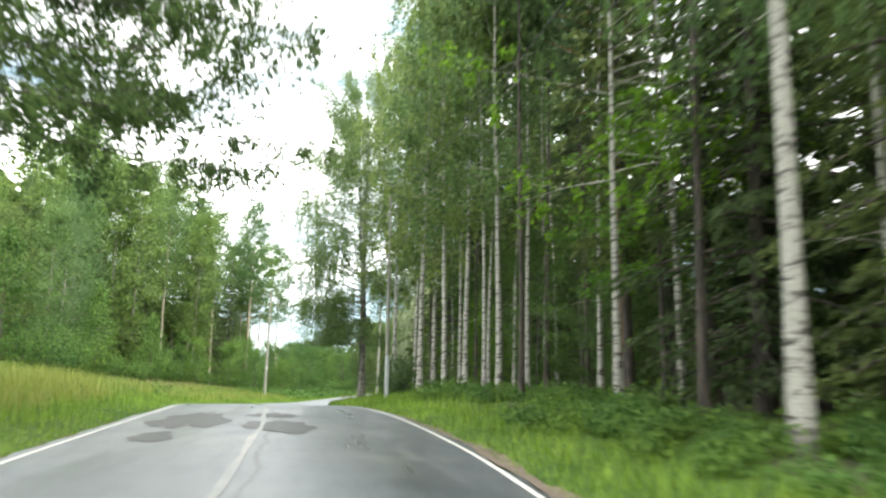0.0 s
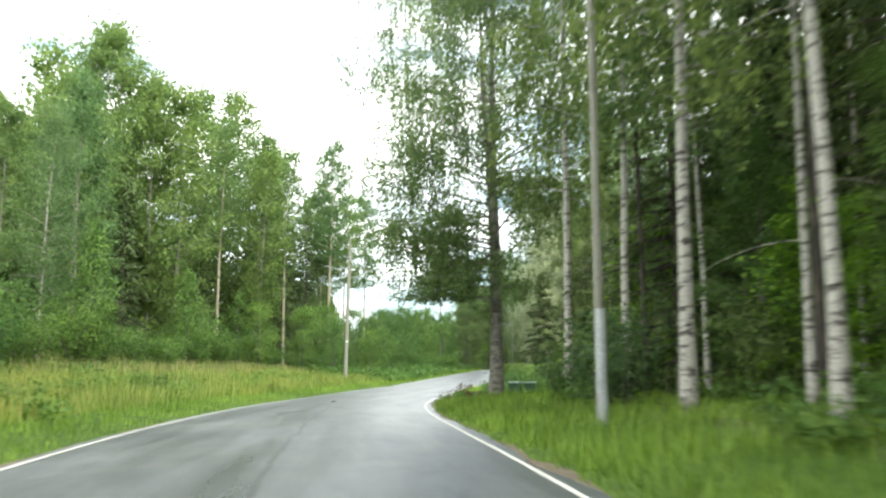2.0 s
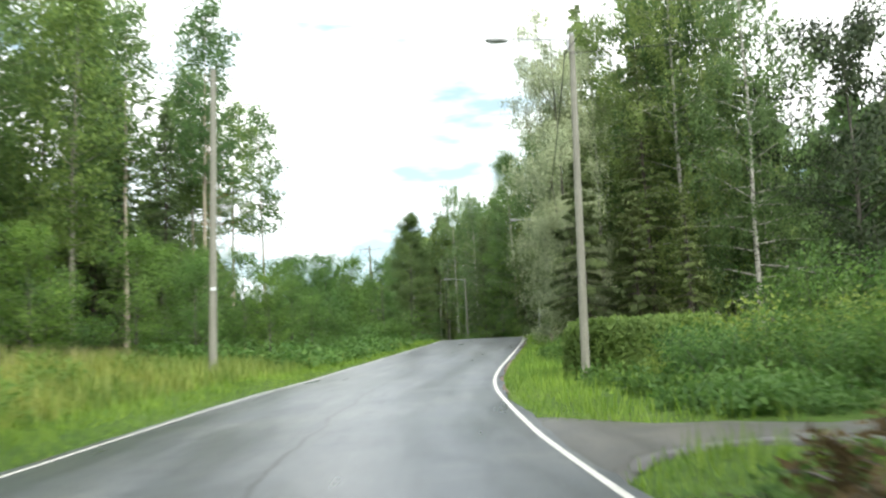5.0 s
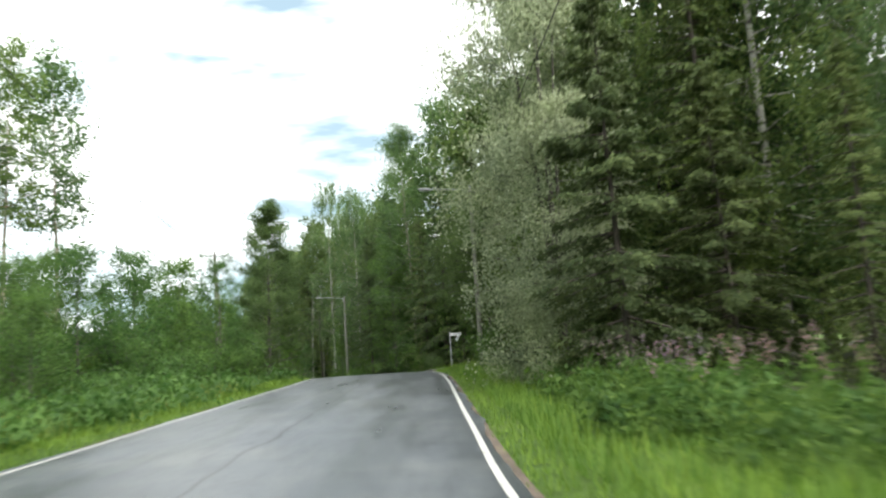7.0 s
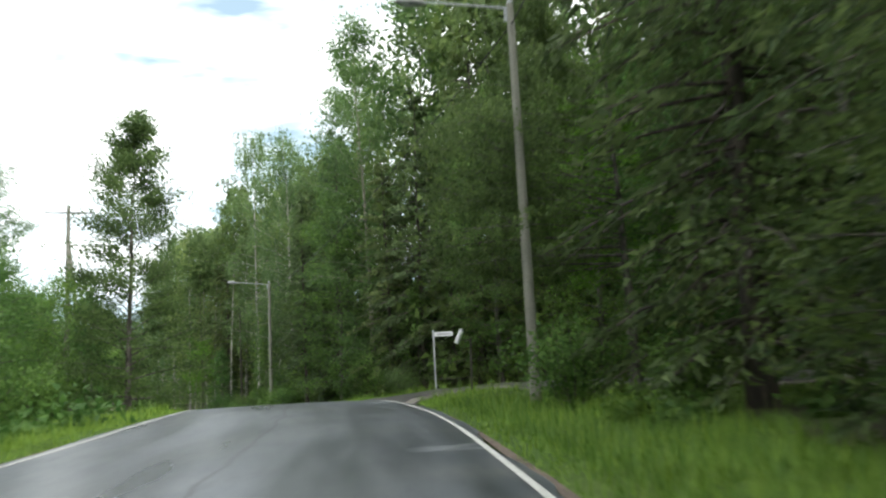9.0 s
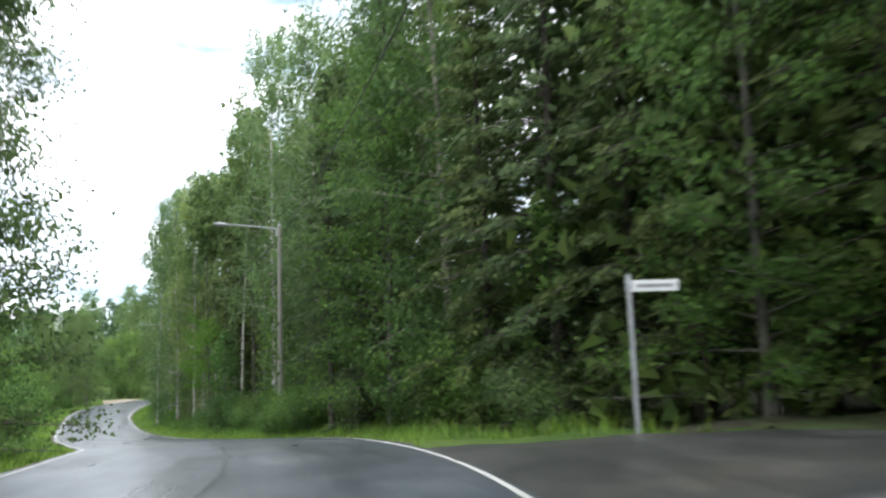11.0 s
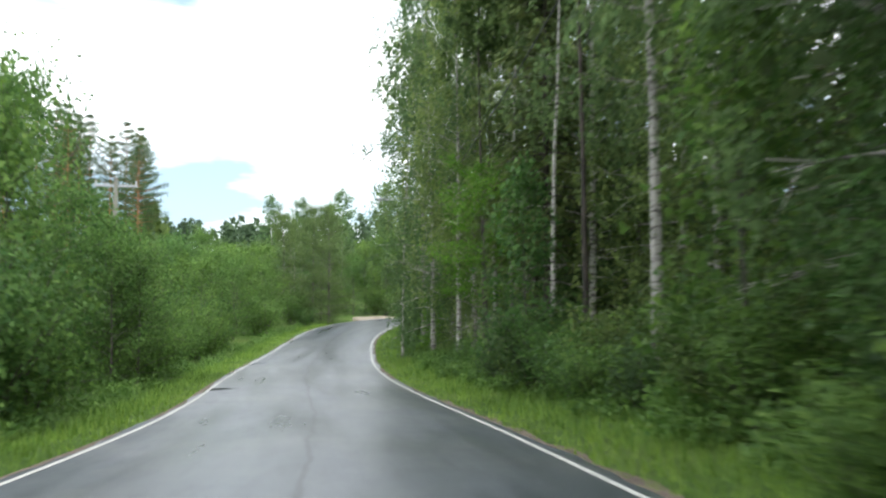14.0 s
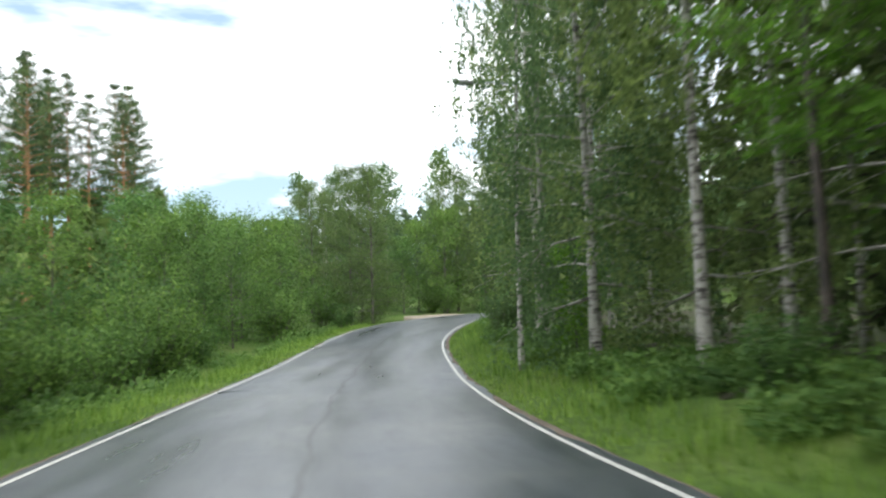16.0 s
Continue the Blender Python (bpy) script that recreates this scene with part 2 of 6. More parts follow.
def asphalt_material(name, tone, wet=1.0, sheen=0.5):
    """Damp worn asphalt: wheel tracks along the lane, dark blotches, fine chippings. UV: metres across, metres along."""
    m, n, l, p = nodes_of(name)
    uv = n.new("ShaderNodeUVMap"); uv.uv_map = "road"
    st = n.new("ShaderNodeMapping"); st.inputs["Scale"].default_value = (1.0, 0.12, 1)
    l.new(uv.outputs[0], st.inputs[0])
    streak = noise_tex(n, l, 0.9, 4, st.outputs[0])
    blot = noise_tex(n, l, 0.35, 6, uv.outputs[0], 0.6)
    chip = noise_tex(n, l, 55, 5, uv.outputs[0], 0.75)
    r1 = ramp(n, [(0.36, tuple(0.76 * c for c in tone)), (0.5, tone), (0.64, tuple(1.28 * c for c in tone))])
    l.new(streak.outputs["Fac"], r1.inputs[0])
    r2 = ramp(n, [(0.3, (0.72, 0.72, 0.74)), (0.46, (0.95, 0.95, 0.95)), (0.56, (1.1, 1.07, 1.02)), (0.66, (1.42, 1.33, 1.2))])
    l.new(blot.outputs["Fac"], r2.inputs[0])
    r3 = ramp(n, [(0.3, (0.7, 0.7, 0.7)), (0.72, (1.35, 1.34, 1.3))])
    l.new(chip.outputs["Fac"], r3.inputs[0])
    c = mixed(n, l, 1.0, r1.outputs[0], r2.outputs[0], "MULTIPLY")
    c = mixed(n, l, 1.0, c, r3.outputs[0], "MULTIPLY")
    # scuffs drawn out along the lane, and small worn spots
    sc = n.new("ShaderNodeMapping"); sc.inputs["Scale"].default_value = (1.0, 0.2, 1)
    l.new(uv.outputs[0], sc.inputs[0])
    scuff, spots = noise_tex(n, l, 3.4, 5, sc.outputs[0], 0.65), noise_tex(n, l, 1.5, 6, uv.outputs[0], 0.7)
    r4 = ramp(n, [(0.34, (0.7, 0.7, 0.71)), (0.48, (1, 1, 1)), (0.68, (1.22, 1.2, 1.16))]); l.new(scuff.outputs["Fac"], r4.inputs[0])
    r5 = ramp(n, [(0.36, (0.84, 0.84, 0.85)), (0.5, (1, 1, 1)), (0.66, (1.18, 1.14, 1.08))]); l.new(spots.outputs["Fac"], r5.inputs[0])
    c = mixed(n, l, 1.0, mixed(n, l, 1.0, c, r4.outputs[0], "MULTIPLY"), r5.outputs[0], "MULTIPLY")
    # the tar-sealed seam near the middle of the road
    sep = n.new("ShaderNodeSeparateXYZ"); l.new(uv.outputs[0], sep.inputs[0])
    wob = noise_tex(n, l, 0.35, 3, uv.outputs[0])
    wa = n.new("ShaderNodeMath"); wa.operation = "MULTIPLY_ADD"; wa.inputs[1].default_value = 0.5
    l.new(wob.outputs["Fac"], wa.inputs[0]); l.new(sep.outputs[0], wa.inputs[2])
    ab = n.new("ShaderNodeMath"); ab.operation = "SUBTRACT"; ab.inputs[1].default_value = 0.25
    l.new(wa.outputs[0], ab.inputs[0])
    aa = n.new("ShaderNodeMath"); aa.operation = "ABSOLUTE"; l.new(ab.outputs[0], aa.inputs[0])
    sr = ramp(n, [(0.014, (0.3, 0.3, 0.31)), (0.055, (1, 1, 1))]); l.new(aa.outputs[0], sr.inputs[0])
    c = mixed(n, l, 1.0, c, mixed(n, l, 1.0, c, sr.outputs[0], "MULTIPLY"))
    l.new(c, p.inputs["Base Color"])
    rr = n.new("ShaderNodeMapRange")
    rr.inputs[1].default_value, rr.inputs[2].default_value, rr.inputs[3].default_value, rr.inputs[4].default_value = 0.3, 0.7, 0.26 / wet ** 0.5, 0.42
    l.new(streak.outputs["Fac"], rr.inputs[0]); l.new(rr.outputs[0], p.inputs["Roughness"])
    p.inputs["Specular IOR Level"].default_value = sheen
    bump(n, l, chip.outputs["Fac"], 0.25, 0.006, p)
    return m


ASPHALT = asphalt_material("worn_asphalt", (0.066, 0.077, 0.091))
ASPHALT_SIDE = asphalt_material("side_road_asphalt", (0.06, 0.06, 0.06), 0.5)
# dry patches: the missing wet sheen is put in as a darker, duller tone
ASPHALT_PATCH = asphalt_material("dry_patch", (0.02, 0.02, 0.022), 0.35, 0.18)
ASPHALT_PALE = asphalt_material("pale_sheen_seam", (0.15, 0.15, 0.15), 0.8)
GROUND, LITTER = ground_material(), litter_material()


def line_paint():
    m, n, l, p = nodes_of("road_line_paint")
    co = n.new("ShaderNodeTexCoord")
    a = noise_tex(n, l, 7, 6, co.outputs["Object"], 0.7)
    r = ramp(n, [(0.28, (0.2, 0.2, 0.19)), (0.42, (0.52, 0.52, 0.48)), (0.8, (0.66, 0.66, 0.61))])
    l.new(a.outputs["Fac"], r.inputs[0]); l.new(r.outputs[0], p.inputs["Base Color"])
    p.inputs["Roughness"].default_value = 0.55
    return m


LINE = line_paint()

# ---------------------------------------------------------------- mesh helpers
def np_mesh(name, v, f, material, smooth=False, uv=None):
    """A mesh of quads, or of triangles, from arrays of corners and faces."""
    v, f = np.asarray(v, dtype=np.float32), np.asarray(f, dtype=np.int32)
    me = bpy.data.meshes.new(name)
    me.vertices.add(len(v)); me.vertices.foreach_set("co", v.ravel())
    me.loops.add(f.size); me.loops.foreach_set("vertex_index", f.ravel())
    me.polygons.add(len(f))
    me.polygons.foreach_set("loop_start", np.arange(0, f.size, f.shape[1], dtype=np.int32))
    me.polygons.foreach_set("use_smooth", np.full(len(f), smooth, dtype=bool))
    if uv is not None:
        layer = me.uv_layers.new(name="road")
        layer.data.foreach_set("uv", np.asarray(uv, dtype=np.float32)[f.ravel()].ravel())
    me.materials.append(material)
    me.update(calc_edges=True)
    return me


class Heap:
    """Collects quads."""
    def __init__(self):
        self.v, self.f, self.n = [], [], 0

    def add(self, v, f):
        self.v.append(np.asarray(v, dtype=float)); self.f.append(np.asarray(f) + self.n); self.n += len(v)

    def leafy(self, name, material, mid=None, up=0.35):
        return leaf_mesh(name, np.concatenate(self.v), np.concatenate(self.f), material, mid, up)

    def mesh(self, name, material, smooth=False):
        return np_mesh(name, np.concatenate(self.v), np.concatenate(self.f), material, smooth)


def tube(points, radii, sides=6):
    p = np.asarray(points, dtype=float); r = np.asarray(radii, dtype=float)
    t = np.gradient(p, axis=0); t /= np.linalg.norm(t, axis=1)[:, None] + 1e-9
    up = np.where(np.abs(t[:, 2:3]) > 0.9, np.array([[1.0, 0, 0]]), np.array([[0, 0, 1.0]]))
    a = np.cross(t, up); a /= np.linalg.norm(a, axis=1)[:, None]
    b = np.cross(t, a)
    ang = np.linspace(0, 2 * np.pi, sides, endpoint=False)
    v = p[:, None] + r[:, None, None] * (np.cos(ang)[None, :, None] * a[:, None] + np.sin(ang)[None, :, None] * b[:, None])
    i, j = np.meshgrid(np.arange(len(p) - 1), np.arange(sides), indexing="ij")
    k = (j + 1) % sides
    f = np.stack([i * sides + j, i * sides + k, (i + 1) * sides + k, (i + 1) * sides + j], -1).reshape(-1, 4)
    return v.reshape(-1, 3), f


def leaves(rng, p, length, width, droop=0.3, out=None, spread=1.0):
    """A pointed leaf at every point; they point at random, partly down and partly along out."""
    n = len(p)
    a = rng.normal(size=(n, 3)) * spread
    a[:, 2] -= droop
    if out is not None:
        a += out
    a /= np.linalg.norm(a, axis=1)[:, None] + 1e-9
    b = np.cross(a, rng.normal(size=(n, 3))); b /= np.linalg.norm(b, axis=1)[:, None] + 1e-9
    s = rng.uniform(0.65, 1.25, (n, 1))
    L, W = length * s, width * s
    v = np.stack([p - 0.5 * W * b, p + 0.5 * W * b, p + L * a], 1).reshape(-1, 3)
    return v, np.arange(3 * n).reshape(-1, 3)


def leaf_mesh(name, v, f, material, mid=None, up=0.35):
    """A crown of loose leaves, shaded as a rounded mass: each leaf's normal leans away from the middle, mid."""
    v, f = np.asarray(v, dtype=float), np.asarray(f)
    a, b_, c = v[f[:, 0]], v[f[:, 1]], v[f[:, 2]]
    g = np.cross(b_ - a, c - a); g /= np.linalg.norm(g, axis=1)[:, None] + 1e-12
    out = np.zeros_like(a)
    if mid is not None:
        out = (a + c) / 2 - mid
        out[:, 2] *= 0.55
        out /= np.linalg.norm(out, axis=1)[:, None] + 1e-9
    out[:, 2] += up
    g *= np.where(np.einsum("ij,ij->i", g, out) < 0, -1.0, 1.0)[:, None]
    n = 0.75 * out + 0.6 * g
    n /= np.linalg.norm(n, axis=1)[:, None] + 1e-12
    turned = np.einsum("ij,ij->i", np.cross(b_ - a, c - a), n) < 0
    f = np.where(turned[:, None], f[:, [0, 2, 1]], f)
    me = np_mesh(name, v, f, material, True)
    per = np.zeros_like(v)
    for k in range(3):
        per[f[:, k]] = n
    me.normals_split_custom_set_from_vertices(per.tolist())
    return me


def part(name, mesh_or_bm, material, parent, label=""):
    """Links a mesh, or a bmesh, as one object under a thing or a part."""
    if isinstance(mesh_or_bm, bmesh.types.BMesh):
        me = bpy.data.meshes.new(name)
        mesh_or_bm.to_mesh(me); mesh_or_bm.free()
        me.materials.append(material)
    else:
        me = mesh_or_bm
    ob = new(name, me)
    ob.parent = parent
    return tagged(ob, label) if label else ob


def box(bm, sx, sy, sz, m=Matrix(), bevel=0.0):
    r = bmesh.ops.create_cube(bm, size=1.0, matrix=m @ Matrix.Diagonal((sx, sy, sz, 1)))
    if bevel:
        es = {e for v in r["verts"] for e in v.link_edges}
        bmesh.ops.bevel(bm, geom=list(es), offset=bevel, segments=2, affect="EDGES", profile=0.6)
    return bm


def cyl(bm, r1, r2, depth, m=Matrix(), sides=12):
    bmesh.ops.create_cone(bm, cap_ends=True, segments=sides, radius1=r1, radius2=r2, depth=depth, matrix=m)
    return bm


# ---------------------------------------------------------------- the lie of the road and the land
CENTRE = [(2.2, -46), (0.6, -26), (-0.6, -8), (-1.15, 2), (-2.14, 10), (-3.46, 18), (-5.0, 26), (-6.8, 34), (-8.58, 42), (-10.12, 50), (-11.25, 58), (-11.7, 66), (-11.89, 74),
          (-11.85, 82), (-11.3, 90), (-10.33, 98), (-9.29, 106), (-8.26, 114), (-7.35, 122), (-6.92, 130), (-6.93, 138), (-7.92, 146), (-9.7, 154), (-11.79, 162), (-14.16, 170),
          (-16.84, 178), (-19.59, 186), (-21.98, 194), (-23.98, 202), (-25.92, 210), (-27.42, 218), (-27.9, 225), (-26.9, 231), (-23.6, 236.5), (-18, 240), (-10, 242.5), (6, 244), (30, 246)]
# half the distance between the edge lines, by the road's y
SPREAD = [(0, 2.9), (10, 2.92), (26, 3.0), (42, 3.25), (58, 3.27), (70, 3.15), (82, 3.27), (95, 3.34), (114, 3.29), (124, 3.2), (132, 3.06), (146, 3.13), (162, 3.05), (182, 3.0), (193, 2.88), (203, 2.75), (213, 2.8), (223, 3.0), (246, 3.03)]
RISE = [(-46, -1.6), (0, 0), (12.2, 0.59), (23.9, 1.0), (35.1, 1.14), (58.5, 1.03), (75, 1.1), (88, 1.23), (94.3, 1.42), (120.3, 2.37), (130.5, 2.6), (137, 2.58), (145.6, 2.3),
        (155.5, 1.71), (165.4, 1.09), (175.5, 0.55), (184, 0.27), (193, 0.17), (201, 0.22), (213, 0.5), (223, 0.95), (232, 1.45), (240, 1.8), (246, 2.2)]
HALF = 3.06          # middle of the road to the middle of an edge line, before widening
EDGE = 3.24          # middle of the road to the end of the asphalt, before widening


def smooth_line(pts, step=0.5):
    p = np.array(pts, dtype=float)
    q = np.vstack([2 * p[0] - p[1], p, 2 * p[-1] - p[-2]])
    out = []
    for i in range(1, len(q) - 2):
        k = max(2, int(np.linalg.norm(q[i + 1] - q[i]) / step))
        u = np.linspace(0, 1, k, endpoint=False)[:, None]
        out.append(0.5 * (2 * q[i] + (q[i + 1] - q[i - 1]) * u + (2 * q[i - 1] - 5 * q[i] + 4 * q[i + 1] - q[i + 2]) * u ** 2
                          + (3 * q[i] - q[i - 1] - 3 * q[i + 1] + q[i + 2]) * u ** 3))
    out.append(p[-1:])
    return np.concatenate(out)


MID = smooth_line(CENTRE)
for _ in range(6):
    MID[1:-1] = 0.25 * MID[:-2] + 0.5 * MID[1:-1] + 0.25 * MID[2:]
ARC = np.concatenate([[0], np.cumsum(np.linalg.norm(np.diff(MID, axis=0), axis=1))])
TAN = np.gradient(MID, axis=0); TAN /= np.linalg.norm(TAN, axis=1)[:, None]
RIGHTWARD = np.stack([TAN[:, 1], -TAN[:, 0]], 1)
WIDEN = np.interp(MID[:, 1], [a for a, _ in SPREAD], [w / HALF for _, w in SPREAD])
rise = smooth_line(RISE, 1.0)
MIDZ = np.interp(MID[:, 1], rise[:, 0], rise[:, 1])
for _ in range(10):
    MIDZ[1:-1] = 0.25 * MIDZ[:-2] + 0.5 * MIDZ[1:-1] + 0.25 * MIDZ[2:]


SLOPE = np.gradient(MIDZ, ARC)


def road_z(x, y, idx):
    """The height of the road's middle abreast of the points."""
    ahead = (np.ravel(x) - MID[idx, 0]) * TAN[idx, 0] + (np.ravel(y) - MID[idx, 1]) * TAN[idx, 1]
    return MIDZ[idx] + np.clip(ahead, -0.6, 0.6) * SLOPE[idx]


def along(x, y):
    """For points of the plan: index of the nearest place on the road's middle, and the distance from it, right of it positive."""
    q = np.stack([np.ravel(x), np.ravel(y)], 1).astype(float)
    idx = np.empty(len(q), dtype=int)
    for i in range(0, len(q), 4000):
        c = q[i:i + 4000]
        idx[i:i + 4000] = np.argmin((c[:, None, 0] - MID[None, :, 0]) ** 2 + (c[:, None, 1] - MID[None, :, 1]) ** 2, axis=1)
    d = np.einsum("ij,ij->i", q - MID[idx], RIGHTWARD[idx])
    far = np.linalg.norm(q - MID[idx], axis=1)
    return idx, np.where(d >= 0, far, -far)


def height(x, y):
    """The ground beside and under the road."""
    x, y = np.ravel(np.asarray(x, dtype=float)), np.ravel(np.asarray(y, dtype=float))
    idx, d = along(x, y)
    e = np.abs(d) - EDGE * WIDEN[idx]
    z = road_z(x, y, idx)
    yy = MID[idx, 1]
    meadow = np.clip((105 - yy) / 20, 0, 1)
    left = meadow * np.interp(e, [0, 1, 3, 8, 15, 28], [0, 0.1, 0.55, 1.0, 1.7, 2.5]) + (1 - meadow) * np.interp(e, [0, 1.0, 2.5, 5, 30], [0, -0.05, -0.3, -0.1, 1.0])
    wood = np.clip((58 - yy) / 6, 0, 1) + np.clip((yy - 142) / 8, 0, 1)
    right = wood * np.interp(yy, [0, 10, 25], [0.3, 0.45, 1.0]) * np.interp(e, [0, 1, 3, 10, 40], [0, 0.06, 0.4, 0.6, 1.2]) + (1 - wood) * np.interp(e, [0, 2, 10, 40], [0, 0.02, 0.1, 0.5])
    right = right + np.exp(-((yy - 133) / 9) ** 2) * np.interp(e, [0, 3, 8, 20], [0, 0.2, 0.2, -0.1])
    right = right - 0.95 * np.exp(-((yy - 63.2) / 2.7) ** 2) * np.clip((66.6 - y) / 1.5, 0, 1) * np.interp(e, [0, 2, 4, 9], [0, 0.6, 1, 0.5])
    z += np.where(d < 0, left, right) * (e > 0)
    z += np.interp(e, [-0.5, 0.0, 0.25], [-0.16, -0.07, 0.0])
    z += np.clip(e - 1.0, 0, 1) * 0.07 * (np.sin(0.9 * x + 1.3 * y) * np.sin(0.7 * y - 0.4 * x) + 0.6 * np.sin(2.1 * x - 0.6 * y))
    far = np.hypot(x + 10, y - 100)
    z += np.clip(y - 285, 0, 260) * 0.075 * np.clip(e / 40, 0, 1) + np.clip(far - 500, 0, 400) * 0.03
    return z


def spot(x, y):
    return Vector((x, y, float(height([x], [y])[0])))


def beside(y, off):
    """The plan's point at the road's y, off metres right of the middle."""
    i = int(np.argmin(np.abs(MID[:, 1] - y)))
    return MID[i] + off * RIGHTWARD[i]


def grid_mesh(name, xs, ys, material, zf):
    X, Y = np.meshgrid(xs, ys, indexing="ij")
    v = np.stack([X.ravel(), Y.ravel(), zf(X, Y)], 1)
    a, b = len(xs), len(ys)
    i, j = np.meshgrid(np.arange(a - 1), np.arange(b - 1), indexing="ij")
    f = np.stack([i * b + j, (i + 1) * b + j, (i + 1) * b + j + 1, i * b + j + 1], -1).reshape(-1, 4)
    return np_mesh(name, v, f, material, True)


xs = np.concatenate([np.array([-3000, -1500, -800, -450, -260, -170, -120, -90]), np.concatenate([np.arange(-72, -34, 1.6), np.arange(-34, 6, 0.8), np.arange(6, 34, 1.6)]), np.array([45, 60, 85, 120, 180, 300, 600, 1500, 3000])])
ys = np.concatenate([np.array([-3000, -1200, -500, -250, -120, -80, -60]), np.arange(-48, 262, 1.0), np.array([270, 285, 305, 330, 370, 430, 520, 700, 1000, 1600, 3000])])
ground = new("ground", grid_mesh("ground", xs, ys, GROUND, height))
tagged(ground, "uneven grassy meadow and verge ground", "ground", kind="structure")


def floor_zone(x, y):
    """Where woods shade the ground: fallen leaves and needles in place of grass."""
    idx, d = along(x, y)
    e, yy = np.abs(d) - EDGE, MID[idx, 1]
    x, y = np.ravel(x), np.ravel(y)
    wave = 3.0 * np.sin(0.21 * y) + 2.0 * np.sin(0.47 * y + 1.0)
    on = (d > 0) & (e < 17 + wave) & (((yy < 50) & (e > 1.9)) | ((yy > 98) & (yy < 121) & (e > 3.2)) | ((yy > 141) & (e > 1.4)) | ((yy > 118) & (yy < 142) & (e > 11)))
    on |= (d > 0) & (x > -0.6) & (x < 26) & (x + y > 138.4) & (yy > 116) & (yy < 144)
    return on | ((d < 0) & (yy < 150) & (x > -46 + wave) & (y < 146 + wave) & (x < np.interp(y, [38, 60, 90, 110, 130, 150], [-24, -27, -30.5, -28, -26, -24])))


def forest_floor():
    gx, gy = np.arange(-52, 30, 0.7), np.arange(-20, 250, 0.7)
    X, Y = np.meshgrid(gx, gy, indexing="ij")
    on = floor_zone(X.ravel(), Y.ravel()).reshape(X.shape)
    deep = on.copy()
    for k in (-1, 1):
        deep &= np.roll(on, k, 0) & np.roll(on, k, 1)
    v = np.stack([X.ravel(), Y.ravel(), height(X, Y) + np.where(deep.ravel(), 0.05, -0.12)], 1)
    i, j = np.nonzero(on[:-1, :-1] & on[1:, :-1] & on[1:, 1:] & on[:-1, 1:])
    n = len(gy)
    f = np.stack([i * n + j, (i + 1) * n + j, (i + 1) * n + j + 1, i * n + j + 1], -1)
    ob = new("ground_litter", np_mesh("ground_litter", v, f, LITTER, True))
    return tagged(ob, "brown forest floor of needles and moss", "forest floor", kind="structure")


forest_floor()


def ribbon(name, offs, lift, material, i0=0, i1=None, wobble=0.0, seed=1):
    """A strip of road between the offsets, laid along the road's middle."""
    rng = np.random.default_rng(seed)
    sl = slice(i0, i1)
    mid, rt, z, s = MID[sl], RIGHTWARD[sl], MIDZ[sl], ARC[sl]
    o = np.array(offs, dtype=float)[None, :] * WIDEN[sl][:, None]
    if wobble:
        for k in (0, -1):
            w = np.convolve(rng.normal(size=len(mid) + 8), np.ones(5) / 5, "same")[4:-4]
            o[:, k] += wobble * w
    v = np.empty((len(mid), len(offs), 3))
    v[:, :, :2] = mid[:, None] + o[:, :, None] * rt[:, None]
    v[:, :, 2] = z[:, None] + 0.035 * (1 - (o / EDGE) ** 2) + lift
    uv = np.stack([o, np.repeat(s[:, None], len(offs), 1)], -1).reshape(-1, 2)
    a, b = len(mid), len(offs)
    i, j = np.meshgrid(np.arange(a - 1), np.arange(b - 1), indexing="ij")
    f = np.stack([i * b + j, i * b + j + 1, (i + 1) * b + j + 1, (i + 1) * b + j], -1).reshape(-1, 4)
    return np_mesh(name, v.reshape(-1, 3), f, material, True, uv)


road = new("road", ribbon("road", [-EDGE, -3.12, -2, -1, 0, 1, 2, 3.12, EDGE], 0.0, ASPHALT, wobble=0.12))
tagged(road, "damp grey worn asphalt country road", "road", kind="structure")
for side in (-1, 1):
    for y0, y1, w in ([(-40, 228, 0.1)] if side < 0 else [(-40, 61.5, 0.36), (79, 125, 0.07), (142, 178, 0.34), (178, 226, 0.1)]):
        i0, i1 = np.searchsorted(MID[:-60, 1], [y0, y1])
        lip = ribbon("gravel_lip", [side * (EDGE - 0.05), side * (EDGE + 0.35 * w), side * (EDGE + w)][::side], -0.016, EARTH, int(i0), int(i1), 0.25 * w, 3 + side)
        tagged(new("trim_gravel_edge", lip), "brown gravel edge between asphalt and grass", "gravel edge", kind="structure")
    ln = new("road_marking", ribbon("road_marking", [side * HALF - 0.042, side * HALF + 0.042], 0.006, LINE))
    tagged(ln, "thin white painted edge line on asphalt", "road marking", kind="structure")

